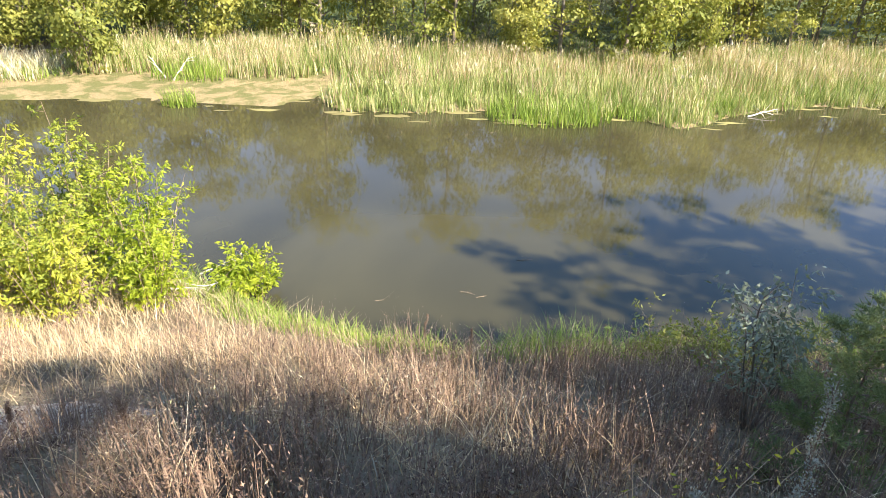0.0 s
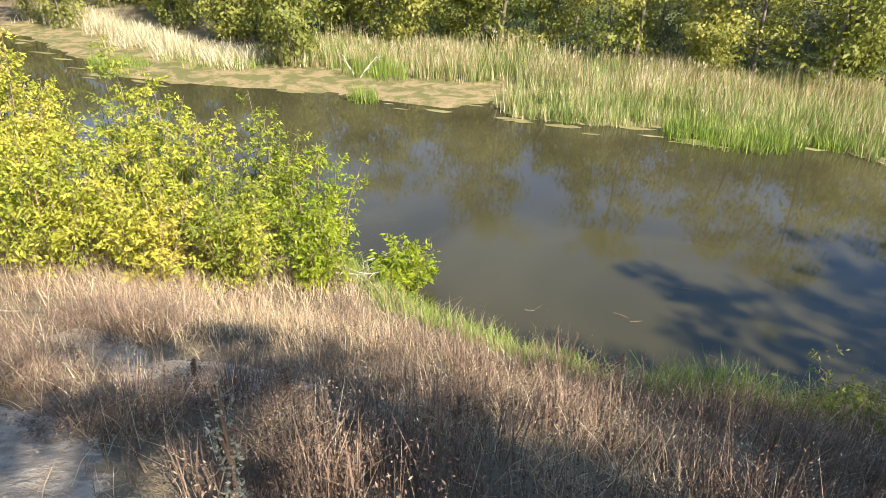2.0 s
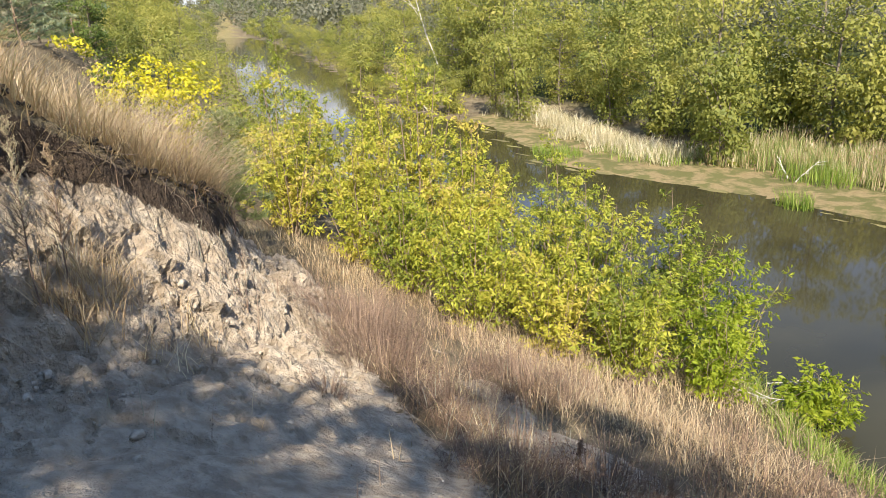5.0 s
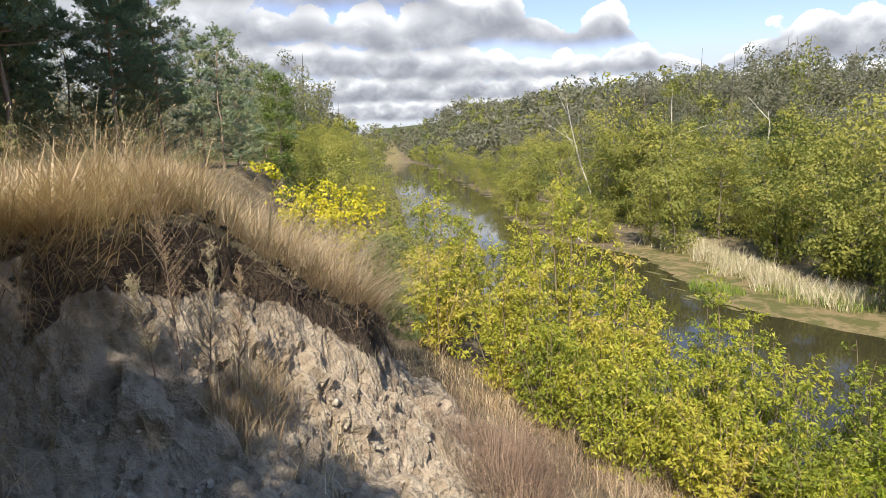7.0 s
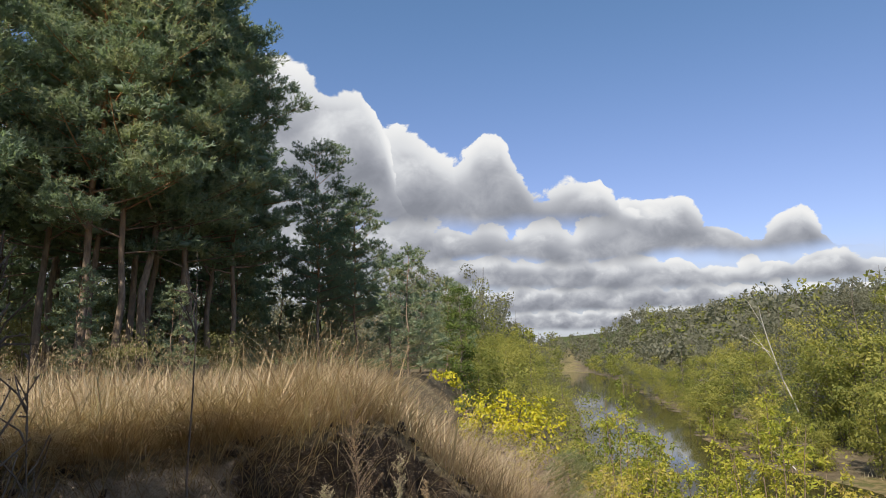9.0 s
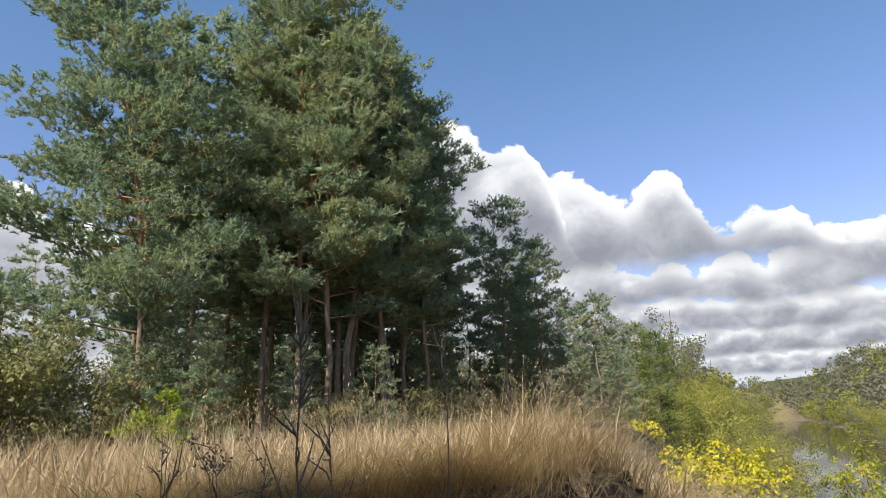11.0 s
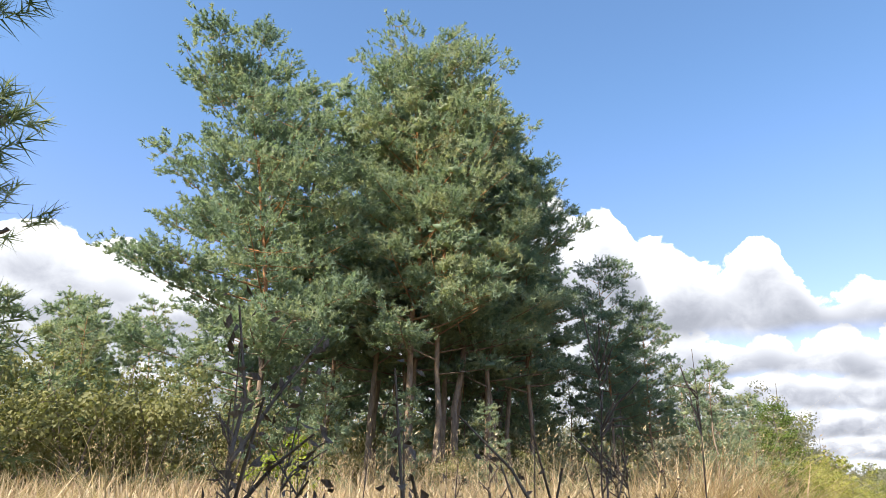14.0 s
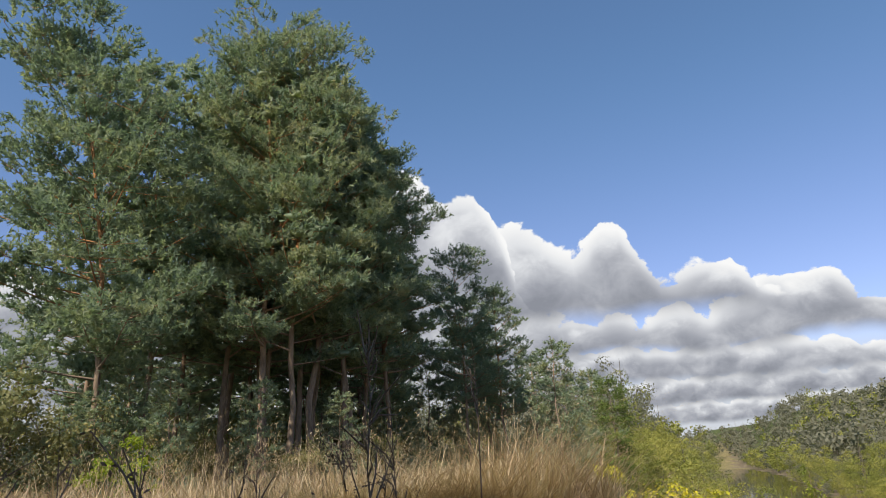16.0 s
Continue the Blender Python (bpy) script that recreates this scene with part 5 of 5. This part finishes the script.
def bluff_grass():
    r = np.random.default_rng(47)
    tall, fine, far_g = Heap(), Heap(), Heap()

    def keep(x, y):
        return smooth(0.10, -0.05, beyond_edge(x, y)) * (0.4 + 0.6 * smooth(-0.2, 0.1, rough(x, y, 0.9, 2)))

    p = scatter(r, -13, -3.4, -6, 3.6, 900, keep)
    n = len(p)
    wind = r.normal(0.4, 1.5, n) + 5.0 * rough(p[:, 0], p[:, 1], 0.6, 2)
    tallness = r.uniform(0.25, 0.85, n) * (1 + 1.3 * rough(p[:, 0], p[:, 1], 0.7, 2)) * (0.65 + 0.75 * smooth(-1.5, -0.3, beyond_edge(p[:, 0], p[:, 1])))
    blades(tall, p, tallness * 0.88, r.uniform(0.003, 0.006, n), r.uniform(0.25, 1.7, n), r, 3, 0.9, wind)
    rim = scatter(r, -10, -4.4, -3.0, 3.6, 420, lambda x, y: smooth(0.3, 0.1, np.abs(beyond_edge(x, y) + 0.15)))
    n = len(rim)
    blades(fine, rim, r.uniform(0.3, 0.7, n), r.uniform(0.006, 0.011, n), r.uniform(0.5, 1.3, n), r, 3, 0.9, r.normal(0.5, 0.8, n))
    for tx, ty, k, hh in [(-5.85, 0.95, 170, 0.55), (-6.1, 1.2, 120, 0.45), (-5.7, 0.75, 110, 0.5), (-6.0, 1.7, 60, 0.3), (-5.5, 1.35, 60, 0.3)]:  # dry tufts on the sandy face
        x, y = r.normal(tx, 0.10, k), r.normal(ty, 0.10, k)
        blades(fine, np.stack([x, y, height(x, y) - 0.02], -1), hh * r.uniform(0.4, 1.1, k), r.uniform(0.005, 0.009, k), r.uniform(0.2, 1.3, k), r, 3, 0.9)
    # grass that hangs down over the cut
    hang = scatter(r, -7.2, -4.2, -3.0, 1.5, 1500, lambda x, y: np.maximum(smooth(0.30, 0.05, np.abs(beyond_edge(x, y) - 0.04)) * (0.15 + 0.85 * smooth(0.4, -0.2, y)), 0.8 * smooth(1.2, 0.5, np.abs(beyond_edge(x, y))) * smooth(-0.15, -0.6, y)))
    n = len(hang)
    out = np.arctan2(beyond_edge(hang[:, 0], hang[:, 1] + 0.05) - beyond_edge(hang[:, 0], hang[:, 1] - 0.05), beyond_edge(hang[:, 0] + 0.05, hang[:, 1]) - beyond_edge(hang[:, 0] - 0.05, hang[:, 1]))
    blades(fine, hang, r.uniform(0.25, 0.6, n), r.uniform(0.004, 0.007, n), r.uniform(0.8, 2.2, n), r, 3, 0.9, out + r.normal(0, 0.7, n))
    heads = p[r.random(len(p)) < 0.012]
    t = heads + np.stack([r.normal(0.15, 0.1, len(heads)), r.normal(0.1, 0.1, len(heads)), r.uniform(0.65, 0.95, len(heads))], -1)
    blades(fine, heads, t[:, 2] - heads[:, 2], 0.006 + 0 * t[:, 0], 0.15 + 0 * t[:, 0], r, 2)
    for k in range(8):
        leaves(fine, t + r.normal(0, 0.025, t.shape) + [0, 0, -0.02 * k], np.tile([0.4, 0.2, 0.5], (len(t), 1)) + r.normal(0, 0.25, t.shape), 0.035, r, 0.25, 0.1)
    q = scatter(r, -40, -3, -20, 2, 9, lambda x, y: smooth(0.0, -0.5, beyond_edge(x, y)))
    n = len(q)
    for k in range(3):
        blades(far_g, q + r.normal(0, 0.12, q.shape) * [1, 1, 0], r.uniform(0.3, 0.75, n), r.uniform(0.02, 0.035, n), r.uniform(0.2, 0.8, n), r, 2)
    stuff("bluff_grass", tall, M_STRAW, "long dry tawny grass on top of the bluff")
    stuff("rim_grass", fine, M_STRAW, "fine dry grass drooping over the cut edge")
    stuff("field_grass", far_g, M_STRAW, "tawny dry grass between the bluff and the pines")


def clod(heap, r, at, size, flat=0.7):
    """An angular lump of earth."""
    n = 7
    ang = np.sort(r.random(n) * 2 * np.pi)
    rad = r.uniform(0.6, 1.1, (2, n)) * size
    low = np.stack([np.cos(ang) * rad[0], np.sin(ang) * rad[0], r.uniform(-0.6, -0.1, n) * size * flat], -1)
    top = np.stack([np.cos(ang + 0.3) * rad[1] * 0.75, np.sin(ang + 0.3) * rad[1] * 0.75, r.uniform(0.1, 0.7, n) * size * flat], -1)
    cap = np.array([[0, 0, 0.75 * size * flat], [0, 0, -0.7 * size * flat]]) + r.normal(0, 0.1 * size, (2, 3))
    k, m = np.arange(n), (np.arange(n) + 1) % n
    t = np.concatenate([np.stack([n + k, n + m, np.full(n, 2 * n)], -1), np.stack([m, k, np.full(n, 2 * n + 1)], -1)])
    heap.add(np.concatenate([low, top, cap]) + at, np.stack([k, m, n + m, n + k], -1), t)


def sand_clods():
    """Broken lumps of packed sand on the face and at its foot."""
    r = np.random.default_rng(59)
    heap = Heap()
    p = scatter(r, -9.6, -3.4, -1.2, 4.4, 60, lambda x, y: land(x, y)[1] * smooth(0.15, 0.4, beyond_edge(x, y)) * (0.08 + 0.92 * smooth(2.4, 0.9, beyond_edge(x, y)) * smooth(-0.1, 0.15, rough(x, y, 0.7, 3))))
    for q in p:
        clod(heap, r, q, r.choice([0.015, 0.028, 0.05], p=[0.5, 0.38, 0.12]) * r.uniform(0.7, 1.3), 0.75)
    stuff("sand_clods", heap, M_CLOD, "broken lumps of pale packed sand on the slope", "clods")


def turf_edge():
    """Root-bound turf that hangs over the cut, in uneven clods, with roots trailing from it."""
    r = np.random.default_rng(53)
    root, sod = Heap(), Heap()
    gx, gy = np.meshgrid(np.arange(-10.2, -4.6, 0.04), np.arange(-1.8, 3.6, 0.04), indexing="ij")
    d = beyond_edge(gx, gy)
    ok = (d > -0.02) & (d < 0.07)
    px, py = gx[ok], gy[ok]
    eps = 0.05
    nx = beyond_edge(px + eps, py) - beyond_edge(px - eps, py)
    ny = beyond_edge(px, py + eps) - beyond_edge(px, py - eps)
    ln = np.hypot(nx, ny) + 1e-6
    nx, ny = nx / ln, ny / ln
    top = height(px - nx * 0.25, py - ny * 0.25)
    pick = r.permutation(len(px))
    for i in pick[:170]:
        a = np.array([px[i], py[i], top[i] - r.uniform(0.05, 0.35)])
        way = np.array([nx[i] * r.uniform(0.1, 0.6), ny[i] * r.uniform(0.1, 0.6), -r.uniform(0.1, 0.9)]) + r.normal(0, 0.45, 3)
        k = r.uniform(0.10, 0.42)
        tube(root, np.array([a, a + way * k * 0.5 + [0, 0, 0.03], a + way * k + [0, 0, -0.05]]), [0.006, 0.004, 0.002], 3)
    stuff("hanging_roots", root, M_ROOT, "thin roots trailing from the cut turf", "roots")
    for i in pick[: min(len(pick), 420)]:
        inn = r.uniform(0.0, 0.12)
        clod(sod, r, np.array([px[i] - nx[i] * inn, py[i] - ny[i] * inn, top[i] - r.uniform(0.02, 0.22)]), r.uniform(0.03, 0.08), 0.6)
    stuff("turf_clods", sod, M_SOD, "dark root-bound turf clods along the cut edge", "turf")


reed_bed()
slope_weeds()
bluff_grass()
turf_edge()
sand_clods()


# ---- single plants near the viewer, and small things ----
def wormwood(name, x, y, tall, label, seed, lean=(0.0, 0.0), mat=None, dense=1.0, group="", slim=1.0, fine=1.0):
    """One tall stem with short upright side branches set with small clustered leaves or flower heads."""
    r = np.random.default_rng(seed)
    stem, heads = Heap(), Heap()
    f = np.linspace(0, 1, 9)[:, None]
    path = np.array([lean[0], lean[1], 0]) * tall * f**1.6 + np.array([0, 0, tall]) * f + np.cumsum(r.normal(0, 0.006, (9, 3)), 0)
    tube(stem, path, 0.006 * (1.2 - f[:, 0]), 5)
    for i in range(int(26 * dense)):
        u = r.uniform(0.35, 0.98)
        p0 = np.array([np.interp(u, f[:, 0], path[:, c]) for c in range(3)])
        b = r.random() * 2 * np.pi
        ln = tall * r.uniform(0.06, 0.20) * (1.15 - u) * slim
        d = np.array([np.cos(b) * 0.6 * slim, np.sin(b) * 0.6 * slim, 1.0])
        tube(stem, np.array([p0, p0 + d * ln * 0.5 + [0, 0, 0.01], p0 + d * ln]), [0.003, 0.0025, 0.0015], 3)
        m = int(60 / fine)
        t = r.uniform(0.1, 1.05, m)[:, None]
        at = p0 + d * ln * t + r.normal(0, 0.006 * fine, (m, 3))
        leaves(heads, at, unit(r, m) + [0, 0, 0.4], r.uniform(0.005, 0.012, m) * fine, r, 0.5, 0.0)
    m = int(260 / fine)
    t = r.uniform(0.75, 1.0, m)
    at = np.stack([np.interp(t, f[:, 0], path[:, c]) for c in range(3)], -1) + r.normal(0, 0.008 * fine, (m, 3))
    leaves(heads, at, unit(r, m) + [0, 0, 0.4], r.uniform(0.005, 0.012, m) * fine, r, 0.5, 0.0)
    ob = thing(name, x, y, label, "plant", group)
    part("stem", stem, M_WEED_STEM, ob)
    part("flower_spike", heads, mat or M_GREYWEED, ob)
    return ob


def dead_stalk(x, y, tall, seed, arms, label, mat, group="", lean=(0.0, 0.0), rag=1.0, thin=1.0):
    """A leafless dry stalk with crooked side arms and a few curled leaves."""
    r = np.random.default_rng(seed)
    stem, rags = Heap(), Heap()
    f = np.linspace(0, 1, 8)[:, None]
    path = np.array([lean[0], lean[1], 0]) * tall * f**1.5 + np.array([0, 0, tall]) * f + np.cumsum(r.normal(0, 0.012, (8, 3)), 0)
    tube(stem, path, 0.0042 * thin * (1.15 - f[:, 0]), 5)
    ob = thing("dry_stalk", x, y, label, "plant", group)
    part("stem", stem, mat, ob)
    for i in range(arms):
        u = r.uniform(0.4, 0.95)
        p0 = np.array([np.interp(u, f[:, 0], path[:, c]) for c in range(3)])
        b = r.random() * 2 * np.pi
        ln = tall * r.uniform(0.10, 0.26) * (1.2 - u)
        d = np.array([np.cos(b) * 0.7, np.sin(b) * 0.7, r.uniform(0.5, 1.3)])
        bough = Heap()
        path_b = np.array([p0, p0 + d * ln * 0.45, p0 + d * ln + r.normal(0, 0.03, 3)])
        tube(bough, path_b, [0.0026 * thin, 0.0019 * thin, 0.0012 * thin], 4)
        part("branch", bough, mat, ob)
        m = int(9 * rag)
        leaves(rags, path_b[1] + (path_b[2] - path_b[1]) * r.uniform(-0.3, 1.1, (m, 1)) + r.normal(0, 0.010, (m, 3)), unit(r, m), r.uniform(0.006, 0.016, m), r, 0.45, 0.2)
    part("foliage", rags, mat, ob)
    return ob


wormwood("wormwood", -0.65, 0.50, 1.62, "pale grey wormwood spike on the slope at the viewer's feet", 701, (0.0, 0.0), None, 3.0, "", 0.42, 0.33)
wormwood("wormwood", 0.66, 1.62, 1.28, "tall grey wormwood with drooping clustered seed heads", 702, (-0.02, 0.0), None, 1.6, "", 0.8)
wormwood("wormwood", 0.58, 1.66, 0.75, "short grey wormwood beside a taller one", 703, (-0.25, 0.1))
for i, (x, y, h) in enumerate([(-2.2, 3.1, 0.6), (-1.2, 3.4, 0.55), (1.2, 3.2, 0.6), (0.9, 4.3, 0.6), (-3.1, 3.4, 0.5), (1.4, 3.9, 0.55), (-0.05, 6.3, 0.75), (-0.6, 7.3, 0.7)]):
    wormwood("weed", x, y, h, "single dry reddish weed standing above the others", 720 + i, (0.05, 0.02), M_WEED, 0.9, "tall weeds on the slope")
for i, (x, y, h, lx, ly) in enumerate([(-5.75, 0.45, 1.45, -0.05, -0.05), (-5.55, 0.62, 1.35, 0.02, 0.08), (-5.85, 0.85, 1.1, -0.1, 0.1), (-5.5, 0.25, 0.95, 0.1, -0.1)]):
    wormwood("plume_herb", x, y, h, "dry straw-coloured herb with a feathery plume on the sandy face", 740 + i, (lx, ly), M_REED_PALE if i % 2 else M_STRAW, 2.2, "dry herbs on the sandy face", 1.35, 0.9)
for i, (x, y, h) in enumerate([(-1.32, -0.93, 1.56), (-1.28, -1.18, 1.64), (-1.30, -1.38, 1.62), (-1.34, -1.52, 1.55), (-1.75, -0.80, 1.50), (-1.7, -1.75, 1.6), (-1.9, -0.6, 1.5), (-2.1, -1.3, 1.55), (-1.48, -1.05, 1.42), (-1.4, -1.28, 1.45)]):
    dead_stalk(x, y, h, 760 + i, 11, "dead dark branching weed stalk in front of the dry grass", M_DARK_STALK, "dark stalks by the path")
for i, (x, y, h, lx, ly) in enumerate([(-0.92, -1.34, 1.62, -0.02, -0.02), (-0.98, -1.27, 1.56, -0.04, 0.02), (-2.40, -1.06, 1.66, 0.0, 0.0), (-2.46, -0.98, 1.6, 0.0, 0.05)]):
    dead_stalk(x, y, h, 780 + i, 26, "dead dark weed with many crooked arms and curled leaves", M_DARK_STALK, "dark stalks by the path", (lx, ly), 3.0, 0.8)

for i, (x, y, top, thin, arms) in enumerate([(-3.26, -0.98, 7.42, 2.2, 34), (-3.34, -0.86, 7.1, 1.8, 22), (-4.1, -0.47, 7.5, 2.2, 7), (-3.0, -1.4, 7.0, 1.7, 18), (-2.6, -2.25, 7.05, 1.8, 34), (-2.7, -2.12, 6.9, 1.6, 26), (-3.6, -1.75, 6.95, 1.6, 16)]):
    dead_stalk(x, y, top - float(height(x, y)), 860 + i, arms, "tall dead dark weed with a stout branching stem", M_DARK_STALK, "dark stalks by the path", (0.02, -0.02), 1.4, thin)

# grey-leaved shrub and young pine at the foot of the slope
w, c = shrub_parts(801, 1.6, 0.45, 9, 18, 0.06, 3, 0.35)
make_tree("poplar_shrub", 2.15, 4.35, "thin shrub with sparse grey-green leaves", "shrub", "", (w, c), (M_BARK, M_GREYLEAF), ("wood", "crown"))
again(done[4], 2.2, 3.45, 160, 0.33, "knee-high young pine with long soft needles")
w, c = shrub_parts(802, 0.40, 0.09, 5, 24, 0.035, 4)
make_tree("yellow_sprig", 0.80, 1.95, "small sprig with bright yellow-green leaves", "plant", "", (w, c), (M_TWIG, M_MAPLE), ("wood", "foliage"))
for i, (x, y, h, sp) in enumerate([(2.6, 7.4, 0.6, 0.6), (3.4, 7.0, 0.55, 0.6), (4.6, 7.6, 0.6, 0.7), (3.0, 6.2, 0.5, 0.5), (5.6, 7.0, 0.7, 0.7)]):
    w, c = shrub_parts(810 + i, h, sp, 12, 22, 0.07, 4)
    make_tree("bramble", x, y, "low dark green bramble by the shore", "shrub", "brambles on the near shore", (w, c), (M_TWIG, M_TREE), ("wood", "foliage"))


def dead_wood(x, y, z, heading, length, radius, arms, label, seed, name="dead_branch"):
    r = np.random.default_rng(seed)
    ob = thing(name, x, y, label, "dead wood", z=z)
    stem = Heap()
    f = np.linspace(0, 1, 7)[:, None]
    way = np.array(heading, float)
    path = way * length * f + np.cumsum(r.normal(0, 0.03 * length, (7, 3)), 0) * f
    tube(stem, path, radius * (1.1 - 0.85 * f[:, 0]), 6)
    wood = M_TWIG if name == "drifting_twig" else M_DEAD
    part("stem", stem, wood, ob, "", True)
    for _ in range(arms):
        u = r.uniform(0.25, 0.95)
        p0 = np.array([np.interp(u, f[:, 0], path[:, c]) for c in range(3)])
        d = way * 0.5 + r.normal(0, 0.6, 3)
        limb = Heap()
        tube(limb, np.array([p0, p0 + d * length * 0.12, p0 + d * length * 0.25 + r.normal(0, 0.03, 3)]), [radius * 0.45, radius * 0.3, radius * 0.12], 4)
        part("limb", limb, wood, ob, "", True)
    return ob


for i, (x, y, z, hd, ln, rad, arms) in enumerate([(-5.4, 10.2, 0.35, (0.9, -0.15, 0.25), 1.2, 0.02, 8), (-4.9, 10.9, 0.3, (0.8, 0.3, 0.3), 0.9, 0.015, 8), (-7.2, 8.9, 0.5, (0.9, -0.3, 0.2), 1.0, 0.02, 6), (-11.0, 25.9, 0.05, (0.5, 0.2, 0.9), 1.1, 0.03, 7), (-11.4, 26.2, 0.05, (-0.5, 0.1, 0.8), 1.0, 0.03, 6),
                                                 (10.5, 23.4, 0.02, (0.9, 0.2, 0.12), 1.6, 0.03, 5), (-36.5, 28.6, 0.1, (-0.6, 0.1, 0.25), 2.5, 0.04, 7)]):
    dead_wood(x, y, z, hd, ln, rad, arms, "bleached dead branch lying at the water's edge", 900 + i)
for i, (x, y, h, lx, ly) in enumerate([(-58.0, 47.0, 12.5, -0.14, -0.16), (-38.0, 50.0, 9.5, -0.05, -0.04), (-52.0, 52.0, 11.0, 0.05, 0.08)]):
    dead_wood(x, y, float(height(x, y)) - 0.1, (lx, ly, 1.0), h, 0.085, 4, "bare bleached dead trunk among the hillside trees", 930 + i, "snag")
for i, (x, y, ln, a) in enumerate([(-1.6, 10.6, 0.8, 10), (0.0, 11.0, 0.6, -15), (0.3, 10.8, 0.5, 20), (1.2, 12.3, 0.5, 5), (1.1, 20.7, 0.5, 30)]):
    dead_wood(x, y, 0.006, (math.cos(radians(a)) , math.sin(radians(a)), 0.01), ln * 0.6, 0.005, 3, "thin pale twig drifting on the water", 950 + i, "drifting_twig")


def floating_mats():
    """Thin rafts of weed and duckweed along both shores."""
    r = np.random.default_rng(61)
    heap = Heap()
    spots = [(r.uniform(-30, 16), None) for _ in range(44)]
    for x, _ in spots:
        y = float(far_shore(np.array(x))) - abs(r.normal(0, 0.45))
        n = 11
        a = np.sort(r.random(n) * 2 * np.pi)
        rad = r.uniform(0.10, 0.42)
        rim = np.stack([x + np.cos(a) * rad * 1.9 * r.uniform(0.6, 1.2, n), y + np.sin(a) * rad * 0.5 * r.uniform(0.6, 1.2, n), np.full(n, 0.006)], -1)
        k, m = np.arange(n), (np.arange(n) + 1) % n
        heap.add(np.concatenate([rim, [[x, y, 0.02]]]), None, np.stack([k, m, np.full(n, n)], -1))
    stuff("floating_weed", heap, M_MAT, "thin brown-green rafts of floating weed along the far shore", "water weed")
    green = Heap()
    for _ in range(900):
        x, y = r.normal(3.4, 0.8), r.normal(8.85, 0.28)
        s = r.uniform(0.03, 0.09)
        z = max(float(height(x, y)), 0.0) + 0.02
        green.add(np.array([(x - s, y, z), (x, y - s * 0.7, z + 0.01), (x + s, y, z), (x, y + s * 0.7, z + 0.015)]), [(0, 1, 2, 3)])
    stuff("duckweed", green, M_LUSH, "bright yellow-green weed mat at the near shore", "water weed")


floating_mats()
